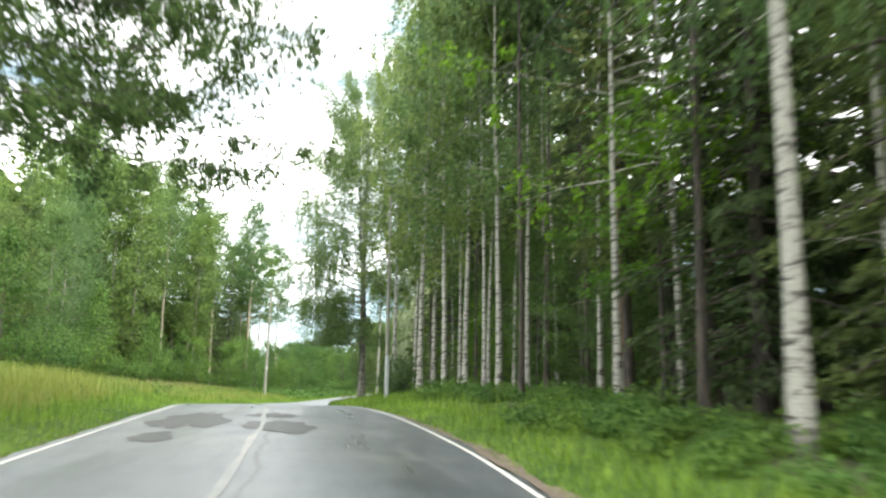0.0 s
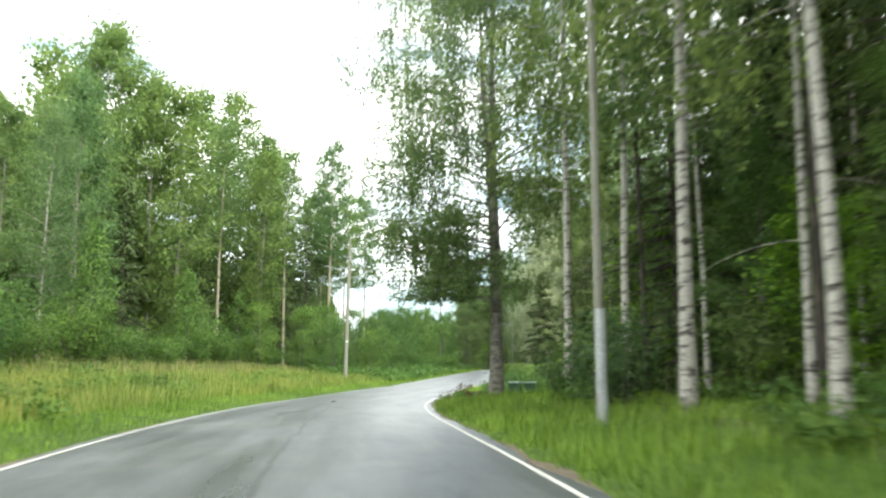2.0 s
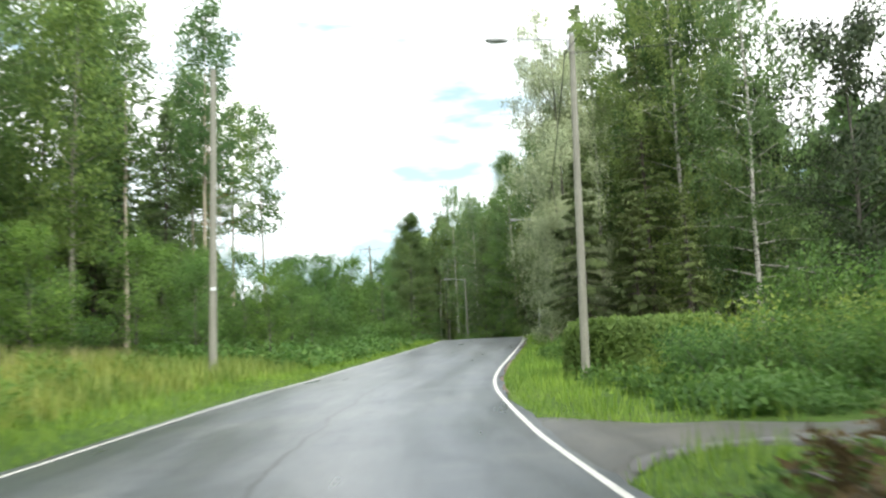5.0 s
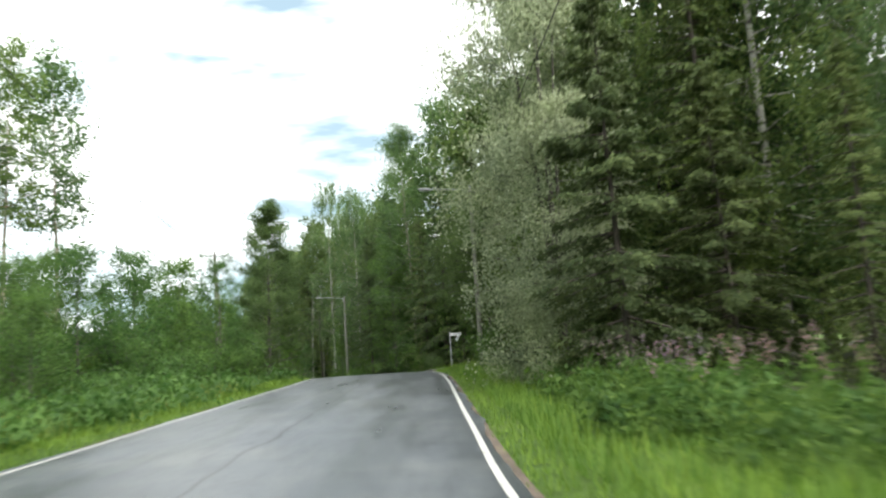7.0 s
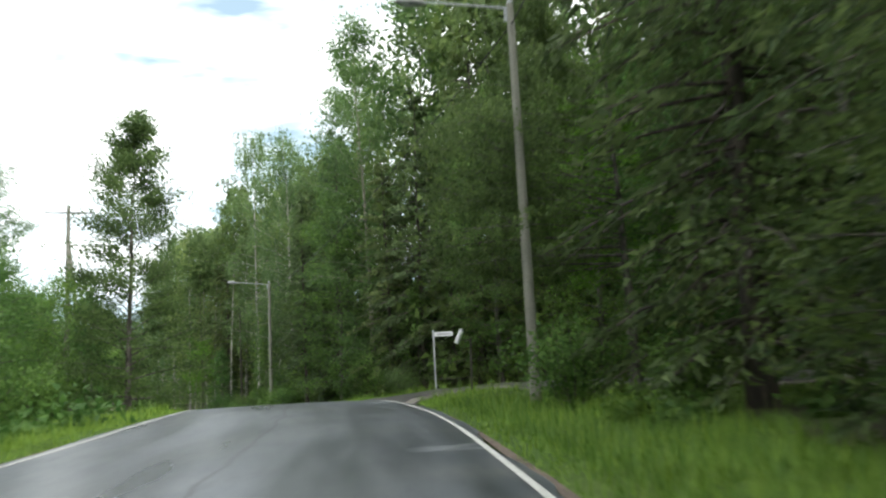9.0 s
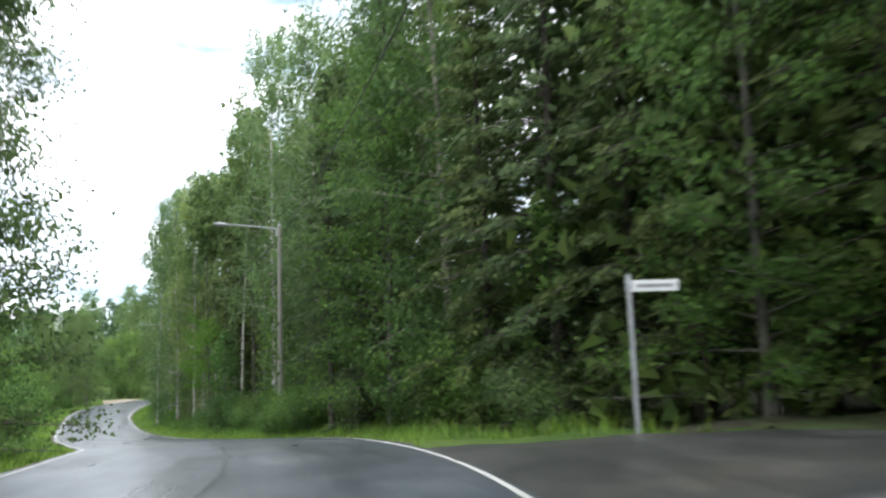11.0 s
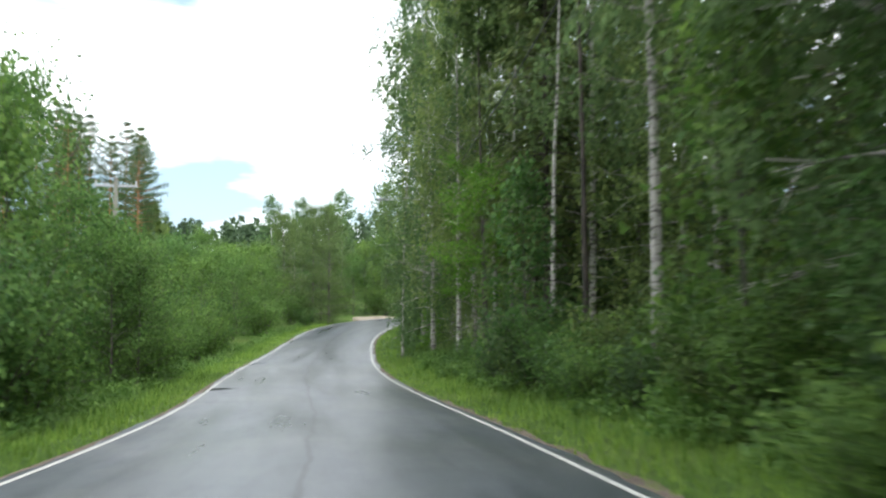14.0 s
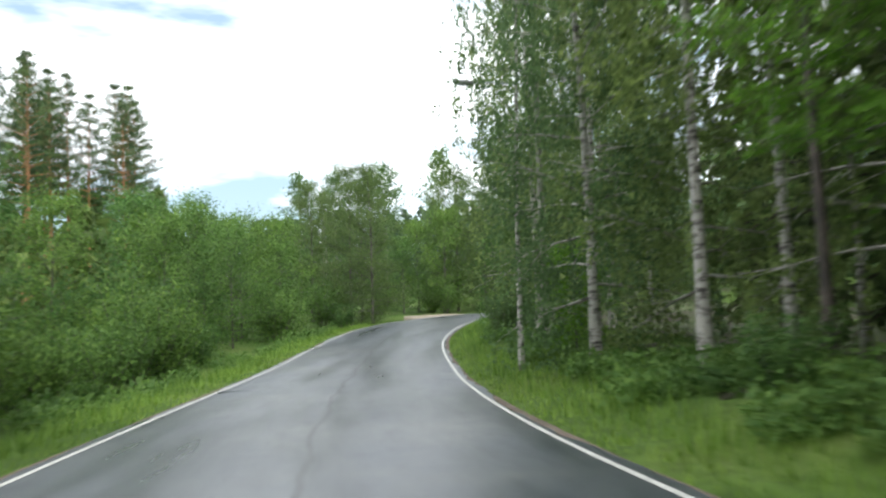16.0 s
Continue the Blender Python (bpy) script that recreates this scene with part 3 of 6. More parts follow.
def strip_between(name, a, b, material, lift):
    """A paved strip between two edges of as many points each."""
    A, B = smooth_line(a, 0.8), smooth_line(b, 0.8)
    n = 40
    ta, tb = np.linspace(0, len(A) - 1, n), np.linspace(0, len(B) - 1, n)
    pa = np.stack([np.interp(ta, np.arange(len(A)), A[:, k]) for k in (0, 1)], 1)
    pb = np.stack([np.interp(tb, np.arange(len(B)), B[:, k]) for k in (0, 1)], 1)
    u = np.concatenate([[-0.03], np.linspace(0, 1, 9), [1.03]])
    p = pa[:, None] * (1 - u)[None, :, None] + pb[:, None] * u[None, :, None]
    z = height(p[..., 0], p[..., 1]).reshape(p.shape[:2])
    idx, d = along(p[..., 0], p[..., 1])
    d = d.reshape(p.shape[:2]); base = road_z(p[..., 0], p[..., 1], idx).reshape(p.shape[:2])
    z = np.where(d < EDGE + 0.3, base - 0.004, z + lift)
    z[:, [0, -1]] -= 0.3
    v = np.concatenate([p, z[..., None]], -1).reshape(-1, 3)
    i, j = np.meshgrid(np.arange(n - 1), np.arange(10), indexing="ij")
    f = np.stack([i * 11 + j, i * 11 + j + 1, (i + 1) * 11 + j + 1, (i + 1) * 11 + j], -1).reshape(-1, 4)
    return np_mesh(name, v, f, material, True, v[:, :2])


side_road = new("road_side", strip_between("road_side", [(-4.45, 126.6), (-3.8, 129.2), (-3.2, 130.8), (-2.1, 131.6), (-0.6, 130.9), (0.8, 129.2), (6, 123.5), (16, 113.5)],
                [(-4.3, 141.5), (-3.2, 139.6), (-1.8, 137.9), (-0.4, 136.5), (1.2, 135), (3.4, 132.8), (9, 127.4), (19, 117.5)], ASPHALT_SIDE, 0.05))
tagged(side_road, "dark asphalt side road joining at a junction", "road", kind="structure")
shoulder = new("pavement", strip_between("pavement", [(-4.25, 124.5), (-3.62, 128.2), (-2.9, 129.8), (-2.0, 130.5), (-0.8, 129.9), (0.5, 128.3), (5.7, 122.7), (15.7, 112.8)],
               [(-4.45, 126.6), (-3.8, 129.2), (-3.2, 130.8), (-2.1, 131.6), (-0.6, 130.9), (0.8, 129.2), (6, 123.5), (16, 113.5)], SHOULDER, 0.035))
tagged(shoulder, "worn gravel shoulder rounding the junction corner", "gravel shoulder", kind="structure")
driveway = new("road_driveway", strip_between("road_driveway", [(-8.75, 65.2), (-8.1, 66.9), (-7.1, 67.7), (-5, 67.8), (0, 67.3), (12, 67)],
               [(-8.75, 73.0), (-7.9, 71.3), (-6.8, 70.3), (-5, 69.9), (0, 69.4), (12, 69.2)], ASPHALT_SIDE, 0.04))
tagged(driveway, "narrow grey asphalt driveway into a garden", "driveway", kind="structure")
gravel_path = new("road_gravel", strip_between("road_gravel", [(-29.6, 231.5), (-31.0, 235.5), (-32.3, 239), (-33.2, 243)], [(-27.0, 236.5), (-27.6, 238.5), (-28.6, 240.5), (-29.6, 243.5)], GRAVEL, 0.05))
tagged(gravel_path, "pale sandy gravel track off the bend", "gravel track", kind="structure")


def blob_patch(cx, cy, rx, ry, turn, seed, name="dry_patch"):
    """A thin dark sheet on the asphalt, with an uneven rim: a dry patch without the wet sheen."""
    rng = np.random.default_rng(seed)
    n = 40
    a = np.linspace(0, 2 * np.pi, n, endpoint=False)
    r = 1 + 0.16 * np.sin(2 * a + rng.uniform(0, 6)) + 0.12 * np.sin(3 * a + rng.uniform(0, 6)) + 0.1 * np.sin(7 * a + rng.uniform(0, 6)) + 0.07 * rng.normal(size=n)
    rings = []
    for k in (0.02, 0.4, 0.75, 1.0):
        u, w = k * r * rx * np.cos(a), k * r * ry * np.sin(a)
        rings.append(np.stack([cx + u * math.cos(turn) - w * math.sin(turn), cy + u * math.sin(turn) + w * math.cos(turn)], 1))
    p = np.concatenate(rings)
    idx, d = along(p[:, 0], p[:, 1])
    v = np.column_stack([p, road_z(p[:, 0], p[:, 1], idx) + 0.035 * (1 - (d / EDGE) ** 2) + 0.007])
    i, j = np.meshgrid(np.arange(3), np.arange(n), indexing="ij")
    k = (j + 1) % n
    f = np.stack([i * n + j, (i + 1) * n + j, (i + 1) * n + k, i * n + k], -1).reshape(-1, 4)
    ob = new(name, np_mesh(name, v, f, ASPHALT_PATCH, True, np.column_stack([d, ARC[idx]])))
    return tagged(ob, "dark irregular dry patch on the damp asphalt", "road patch", kind="structure")


for cx, cy, rx, ry, turn in ((-5.25, 18.5, 0.66, 3.1, 0.2), (-3.1, 16.9, 0.64, 1.8, 0.15), (-4.0, 20.9, 0.5, 1.4, 0.2), (-4.6, 14.0, 0.36, 0.9, 0.15)):
    blob_patch(cx, cy, rx, ry, turn, int(cy * 10))


# wet sheen along the seam, put in as a strip of paler asphalt
near = np.searchsorted(MID[:, 1], [3.0, 27.0])
seam = new("road_seam_sheen", ribbon("road_seam_sheen", [-0.27, -0.22, -0.17], 0.007, ASPHALT_PALE, int(near[0]), int(near[1]), 0.06))
tagged(seam, "pale painted sheen along the seam in the middle of the road", "road seam", kind="structure")


# ---------------------------------------------------------------- trees
def limb(rng, p0, az, elev, length, sag, n=6):
    """A bending branch line from p0."""
    u = np.linspace(0, 1, n)[:, None]
    d = np.array([math.cos(az) * math.cos(elev), math.sin(az) * math.cos(elev), math.sin(elev)])
    side = np.array([-math.sin(az), math.cos(az), 0])
    return p0 + length * u * d + side * length * 0.14 * rng.normal() * u ** 2 + np.array([0, 0, -sag * length]) * u ** 2


def at_line(line, u):
    k = u * (len(line) - 1)
    i = np.clip(k.astype(int), 0, len(line) - 2)
    w = (k - i)[:, None]
    return line[i] * (1 - w) + line[i + 1] * w


def broadleaf(seed, H, r0, base, radius, nb, nleaf, size, shape=(0.55, 1.0, 0.75, 0.25), elev=(0.2, 1.0), sag=0.15, weep=0.0, spread=0.45, lean=0.02, forks=1,
              droop=0.4, lower_dead=0, clear=0.0, toward=None, toward_top=1.0):
    """Trunk, limbs and crown of a leafy tree. shape: crown radius at four heights; weep: length of hanging shoots."""
    rng = np.random.default_rng(seed)
    wood, crown = Heap(), Heap()
    stems = []
    for s in range(forks):
        a = rng.uniform(0, 6.28)
        zz = np.linspace(0, 1, 12)
        wig = np.cumsum(rng.normal(size=(12, 2)), 0) * 0.012 * H / 12 * 3
        off = (0.0 if s == 0 else 0.09 * H) * zz ** 1.3
        line = np.column_stack([lean * H * zz ** 1.5 + wig[:, 0] * zz + off * math.cos(a), wig[:, 1] * zz + off * math.sin(a), H * zz * (1 if s == 0 else 0.9)])
        line[0, 2] = -0.3
        r = r0 * (1 - 0.93 * zz ** 0.9) * (1 if s == 0 else 0.75)
        r[0] *= 1.35
        wood.add(*tube(line, r, 9)); stems.append((line, r))
    pts = []
    per = nleaf // nb
    for b in range(nb):
        line, r = stems[b % forks]
        u = (b + rng.uniform(0, 1)) / nb
        t = base + (0.985 - base) * u
        p0 = at_line(line, np.array([t]))[0]
        rad = radius * np.interp(u, [0, 0.33, 0.7, 1.0], shape) * rng.uniform(0.65, 1.15)
        az = b * 2.39996 + rng.uniform(-0.6, 0.6)
        if toward is not None and b % 4 and u < toward_top:
            az = toward + rng.uniform(-1, 1) * 0.95
        e = elev[0] + (elev[1] - elev[0]) * u + rng.normal() * 0.15
        if clear:
            e = max(e, 0.06)
        br = limb(rng, p0, az, e, rad / max(0.45, math.cos(e)), sag)
        rr = max(0.008, 0.32 * np.interp(t, np.linspace(0, 1, 12), r))
        wood.add(*tube(br[[0, 2, 3, 5]], np.linspace(rr, 0.006, 4), 4))
        tips = [br]
        for k in range(4):
            q = at_line(br, np.array([rng.uniform(0.3, 0.9)]))[0]
            sb = limb(rng, q, az + rng.choice([-1, 1]) * rng.uniform(0.5, 1.2), max(e * 0.6 + rng.normal() * 0.3, 0.0 if clear else -1.0), rad * rng.uniform(0.3, 0.55), sag, 4)
            wood.add(*tube(sb[[0, 3]], np.array([rr * 0.4, 0.004]), 3)); tips.append(sb)
        for k, ln in enumerate(tips):
            m = int(per * (0.36 if k == 0 else 0.16))
            uu = rng.uniform(0.3 if k == 0 else 0.1, 1.05, m)
            # leaves gather in tufts along the twig
            uu = np.clip(np.round(uu * 7 + rng.normal(size=m) * 0.25) / 7, 0, 1.0)
            p = at_line(ln, uu) + rng.normal(size=(m, 3)) * spread * np.array([1, 1, 0.75]) * (0.5 + 0.5 * uu[:, None])
            if weep:
                hang = rng.uniform(0, 1, m) ** 0.8 * weep * uu
                # shoots: a few shared hanging lines a twig
                nsh = max(2, m // 34)
                root = at_line(ln, rng.uniform(0.35, 1, nsh)) + rng.normal(size=(nsh, 3)) * spread * np.array([1, 1, 0.5])
                own = rng.integers(0, nsh, m)
                ph = root[own] + rng.normal(size=(m, 3)) * 0.075
                ph[:, 2] -= hang * (0.5 + (own * 7919 % 13) / 13.0)
                p = np.where(rng.uniform(size=(m, 1)) < 0.75, ph, p)
            pts.append(p)
    p = np.concatenate(pts)
    p = p[p[:, 2] > clear]
    crown.add(*leaves(rng, p, size, size * 0.72, droop))
    for k in range(lower_dead):
        t = rng.uniform(0.12, base)
        q = at_line(stems[0][0], np.array([t]))[0]
        br = limb(rng, q, rng.uniform(0, 6.28), rng.uniform(-0.2, 0.3), rng.uniform(0.6, 1.8), 0.3)
        wood.add(*tube(br, np.linspace(0.011, 0.003, 6), 3))
    return wood, crown


def conifer(seed, H, r0, base, radius, nleaf, size, kind="spruce"):
    rng = np.random.default_rng(seed)
    wood, crown = Heap(), Heap()
    zz = np.linspace(0, 1, 10)
    line = np.column_stack([0.1 * np.sin(zz * 3 + seed), 0.1 * np.cos(zz * 2 + seed), H * zz]); line[0, 2] = -0.3
    r = r0 * (1 - 0.95 * zz); r[0] *= 1.3
    wood.add(*tube(line, r, 8))
    pts, outs = [], []
    if kind == "spruce":
        z, levels = base * H, []
        while z < H * 0.985:
            levels.append(z); z += 0.42 + 0.25 * rng.uniform()
        branches = [(min(H * 0.985, max(base * H, z + rng.uniform(-0.32, 0.32))), k) for z in levels for k in range(6)]
    else:
        branches = [(min(H * 0.99, H * (base + (1 - base) * u) + rng.uniform(-0.12, 0.12)), k) for u in np.linspace(0, 0.97, 15) for k in range(5)]
    per = max(6, nleaf // len(branches))
    for z, k in branches:
        u = (z / H - base) / (1 - base)
        p0 = np.array([0.1 * math.sin(z / H * 3 + seed), 0.1 * math.cos(z / H * 2 + seed), z])
        az = k * (6.283 / 6 if kind == "spruce" else 2.4) + rng.uniform(-0.5, 0.5)
        if kind == "spruce":
            rad = radius * (1 - u) ** 0.75 * rng.uniform(0.6, 1.15) * min(1, 0.7 + u * 2.5) + 0.15
            br = limb(rng, p0, az, 0.25 * u - 0.05, rad, 0.42 * (1 - 0.6 * u), 6)
            br[-2:, 2] += 0.05 * rad
        else:
            rad = radius * (0.1 + 0.9 * (1 - u) ** 0.8) * rng.uniform(0.5, 1.2) * min(1, 0.6 + 2.2 * u)
            br = limb(rng, p0, az, 0.08 + 0.5 * u, rad, -0.05, 6)
        wood.add(*tube(br[[0, 3, 5]], np.linspace(0.02 + 0.012 * rad, 0.004, 3), 3))
        if kind == "spruce":
            m = int(per * (0.3 + rad / radius))
            uu = rng.uniform(0.12, 1.0, m) ** 0.8
            d = np.array([math.cos(az), math.sin(az), 0]); sd = np.array([-d[1], d[0], 0])
            w = (rng.uniform(-1, 1, m) * 0.32 * rad * (1.05 - uu))[:, None]
            p = at_line(br, uu) + w * sd - np.array([0, 0, 1]) * np.abs(w) * 0.5 + rng.normal(size=(m, 3)) * 0.06
            pts.append(p)
            outs.append(d * 0.9 + sd * np.sign(w) * 0.9 + np.array([0, 0, -0.75]))
        else:
            m = int(per * (0.35 + rad / radius))
            c = at_line(br, np.clip(rng.choice([0.4, 0.6, 0.75, 0.9, 1.0], m) + rng.normal(size=m) * 0.07, 0, 1)) + rng.normal(size=(m, 3)) * 0.07
            q = rng.normal(size=(m, 3)); q /= np.linalg.norm(q, axis=1)[:, None]
            pts.append(c + q * rng.uniform(0.0, 0.3 + 0.36 * rad / radius, (m, 1)) * np.array([1, 1, 0.42]))
            outs.append(q * 1.4 + np.array([0, 0, 0.5]))
    p, o = np.concatenate(pts), np.concatenate(outs)
    crown.add(*leaves(rng, p, size, size * (0.42 if kind == "spruce" else 0.22), 0.0, o, 0.35))
    return wood, crown


def shrub(seed, H, radius, nleaf, size, stems=14, upright=0.9):
    rng = np.random.default_rng(seed)
    wood, crown = Heap(), Heap()
    pts = []
    for s in range(stems):
        az = s * 2.4 + rng.uniform(-0.5, 0.5)
        h = H * rng.uniform(0.55, 1.05)
        tilt = rng.uniform(0.05, 1) ** 0.7
        line = limb(rng, np.array([0.15 * math.cos(az), 0.15 * math.sin(az), -0.1]), az, math.atan2(h, radius * tilt), math.hypot(h, radius * tilt), 0.12 * tilt, 6)
        wood.add(*tube(line[[0, 2, 5]], np.linspace(0.012 + 0.006 * H, 0.004, 3), 3))
        m = nleaf // stems
        uu = rng.uniform(0.08, 1.0, m) ** (1 / (1 + upright * 0.4))
        pts.append(at_line(line, uu) + rng.normal(size=(m, 3)) * (0.08 + 0.13 * radius) * np.array([1, 1, 0.8]))
    p = np.concatenate(pts)
    p[:, 2] = np.abs(p[:, 2])
    crown.add(*leaves(rng, p, size, size * 0.7, 0.1))
    return wood, crown


PROTO = {}


def thing(kind, make, leaf, woodmat, label, category, group=""):
    PROTO[kind] = [make, leaf, woodmat, label, category, group, None, kind]


def crown_middle(crown):
    p = np.concatenate(crown.v)
    return np.array([p[:, 0].mean(), p[:, 1].mean(), p[:, 2].min() + 0.42 * (p[:, 2].max() - p[:, 2].min())])


def plant(kind, x, y, scale=1.0, turn=None, tall=1.0, label=None, sink=0.0):
    """Stand one tree or shrub on the ground: the first is built, the others are copies."""
    rec = PROTO[kind]
    if turn is None:
        turn = (x * 37.7 + y * 91.3) % 360
    z = float(height([x], [y])[0]) - sink
    m = Matrix.LocRotScale((x, y, z), Euler((0, 0, radians(turn))), (scale, scale, scale * tall))
    if rec[6] is None:
        wood, crown = rec[0]()
        name = rec[4].replace(" ", "_")
        root = new(name)
        root.empty_display_size = 0.3
        w = part("trunk" if "tree" in rec[4] else "stem", wood.mesh("trunk", rec[2], True), None, root)
        if rec[4] == "weed clump":
            tagged(w, kind="stuff")
        c = part("crown" if "tree" in rec[4] else "foliage", crown.leafy("crown", rec[1], crown_middle(crown)), None, root)
        tagged(root, rec[3], rec[4], rec[5])
        root.matrix_basis = m
        rec[6] = (root, Matrix(m))
        ob = root
    else:
        root, own = rec[6]
        ob = copy_thing(root, m)
        ob.matrix_basis = m
    if label:
        tagged(ob, label)
    return ob


W = "trees at the wood's edge"
BARK_OLD = bark("old_birch_bark", (0.27, 0.25, 0.22), (0.07, 0.062, 0.055), (1.5, 1.5, 3.0), False, (0.36, 0.58))
thing("birch_slim", lambda: broadleaf(15, 19, 0.085, 0.7, 1.9, 30, 4200, 0.22, weep=1.0, lean=0.03, lower_dead=2), LEAF_BIRCH, BARK_BIRCH, "thin white birch stem with a small high crown", "birch tree", W)
thing("stem_dark", lambda: broadleaf(16, 20, 0.1, 0.7, 1.9, 26, 3000, 0.26, weep=0.5, lean=-0.02, lower_dead=14), LEAF_DARK, BARK_SPRUCE, "thin dark forest tree with dead lower twigs", "broadleaf tree", W)
thing("birch_a", lambda: broadleaf(11, 22, 0.14, 0.27, 2.9, 48, 13500, 0.16, weep=2.2, lean=0.02, lower_dead=2), LEAF_BIRCH, BARK_BIRCH, "tall white-barked birch with hanging green shoots", "birch tree", W)
thing("birch_b", lambda: broadleaf(12, 20, 0.115, 0.34, 2.5, 40, 11000, 0.16, weep=1.8, lean=-0.03, lower_dead=3), LEAF_BIRCH, BARK_BIRCH, "slender white-barked birch with a high narrow crown", "birch tree", W)
thing("birch_low", lambda: broadleaf(13, 19, 0.14, 0.1, 3.0, 58, 17000, 0.155, (0.75, 1.0, 0.7, 0.25), weep=1.8, lean=0.01), LEAF_BIRCH, BARK_BIRCH, "birch with a dense drooping crown reaching low down", "birch tree", W)
thing("birch_fine", lambda: broadleaf(17, 19, 0.13, 0.08, 3.2, 60, 34000, 0.12, (0.8, 1.0, 0.8, 0.3), (0.1, 0.95), weep=2.4, spread=0.3, lean=0.01), LEAF_BIRCH, BARK_BIRCH, "weeping birch with dense fine foliage to its foot", "birch tree", W)
thing("birch_big", lambda: broadleaf(14, 20, 0.24, 0.19, 4.3, 96, 140000, 0.107, (0.72, 1.25, 1.1, 0.45), (0.08, 1.0), 0.1, weep=2.4, spread=0.2, forks=2, clear=3.5, toward=1.8, toward_top=0.24), LEAF_BIRCH, BARK_OLD, "large twin-stemmed weeping birch beside the road", "birch tree")
thing("birch_over", lambda: broadleaf(58, 15, 0.12, 0.36, 4.2, 34, 9000, 0.15, (0.9, 1.0, 0.8, 0.3), (0.0, 0.9), 0.12, weep=0.8, spread=0.3, toward=3.14), LEAF_MAPLE, BARK_BIRCH, "young birch reaching bright leafy boughs over the road", "birch tree", W)
thing("aspen_a", lambda: broadleaf(21, 25, 0.2, 0.26, 3.6, 56, 8600, 0.3, (0.6, 1.0, 0.85, 0.3), (0.25, 1.1), 0.1, spread=0.6), LEAF_ASPEN, BARK_ASPEN, "tall aspen with a light green rounded crown", "aspen tree", W)
thing("aspen_b", lambda: broadleaf(22, 23, 0.18, 0.06, 3.9, 52, 8600, 0.31, (0.8, 1.0, 0.8, 0.3), (0.2, 1.1), 0.12, spread=0.6), LEAF_ASPEN, BARK_ASPEN, "full-crowned aspen leafy almost to the ground", "aspen tree", W)
thing("aspen_near", lambda: broadleaf(57, 23, 0.18, 0.06, 3.8, 60, 26000, 0.165, (0.8, 1.0, 0.8, 0.3), (0.2, 1.1), 0.12, spread=0.5), LEAF_ASPEN, BARK_ASPEN, "leafy aspen standing close beside the road", "aspen tree", W)
thing("aspen_bare", lambda: broadleaf(23, 25, 0.2, 0.48, 2.8, 40, 6000, 0.28, (0.8, 1.0, 0.8, 0.4), (0.3, 1.1), 0.1, spread=0.5), LEAF_ASPEN, bark("pale_aspen_bark", (0.5, 0.44, 0.33), (0.26, 0.22, 0.16), (1, 1, 2.0), False, (0.3, 0.6)), "aspen with a long bare pale trunk", "aspen tree", W)
thing("aspen_far", lambda: broadleaf(29, 24, 0.2, 0.12, 3.8, 40, 3600, 0.46, (0.7, 1.0, 0.85, 0.3), (0.2, 1.1), 0.1, spread=0.7), LEAF_ASPEN, BARK_ASPEN, "tall leafy aspen deeper in the wood", "aspen tree", W)
thing("leafy_dark", lambda: broadleaf(24, 16, 0.16, 0.05, 3.8, 60, 17000, 0.16, (0.9, 1.0, 0.75, 0.3), (0.15, 1.0), 0.15, spread=0.5), LEAF_DARK, BARK_GREY, "dark green broadleaf tree branching from low down", "broadleaf tree", W)
thing("leafy_near", lambda: broadleaf(54, 15, 0.16, 0.06, 3.7, 60, 20000, 0.14, (0.9, 1.0, 0.75, 0.3), (0.15, 1.0), 0.15, spread=0.36), LEAF_SHRUB, BARK_GREY, "green broadleaf tree leaning out from shade", "broadleaf tree", W)
thing("maple_high", lambda: broadleaf(56, 9, 0.07, 0.36, 2.7, 34, 7000, 0.13, (0.9, 1.0, 0.8, 0.4), (0.0, 0.7), 0.1, spread=0.2, droop=0.2), LEAF_MAPLE, BARK_GREY, "young maple holding bright leaves above shade", "maple tree", "young maples")
thing("leafy_cone", lambda: broadleaf(52, 14.5, 0.17, 0.04, 3.5, 90, 44000, 0.13, (0.95, 0.95, 0.62, 0.16), (0.1, 1.05), 0.1, spread=0.32, clear=0.6), LEAF_DARK, BARK_GREY, "conical broadleaf tree beside the road", "broadleaf tree", W)
thing("leafy_far", lambda: broadleaf(30, 16, 0.16, 0.05, 4.0, 40, 4500, 0.38, (0.9, 1.0, 0.75, 0.3), (0.15, 1.0), 0.15, spread=0.6), LEAF_DARK, BARK_GREY, "broadleaf tree deep in the shady wood", "broadleaf tree", W)
thing("bush_tree", lambda: broadleaf(50, 7, 0.07, 0.04, 2.6, 40, 7500, 0.135, (0.9, 1.0, 0.75, 0.3), (0.2, 1.1), 0.1, spread=0.3), LEAF_SHRUB, BARK_GREY, "young leafy tree in the roadside thicket", "broadleaf tree", W)
thing("leafy_over", lambda: broadleaf(25, 11, 0.2, 0.34, 6.4, 56, 76000, 0.1, (1.0, 1.0, 0.9, 0.6), (-0.05, 0.45), 0.1, spread=0.2, weep=0.5, clear=2.6, toward=0.0), LEAF_DARK, BARK_GREY, "wide tree with dark leafy branches overhanging the road", "broadleaf tree")
thing("maple_tree", lambda: broadleaf(26, 13, 0.17, 0.12, 4.4, 46, 15000, 0.2, (0.9, 1.0, 0.85, 0.4), (0.2, 1.0), 0.1, spread=0.45), LEAF_COPPER, BARK_GREY, "maple with a dark round crown beyond a garden", "maple tree")
thing("maple_sapling", lambda: broadleaf(27, 6.5, 0.05, 0.15, 2.3, 30, 3600, 0.2, (0.9, 1.0, 0.8, 0.4), (0.1, 0.8), 0.1, spread=0.26, droop=0.2), LEAF_MAPLE, BARK_GREY, "young maple with bright fresh green leaves", "maple tree", "young maples")
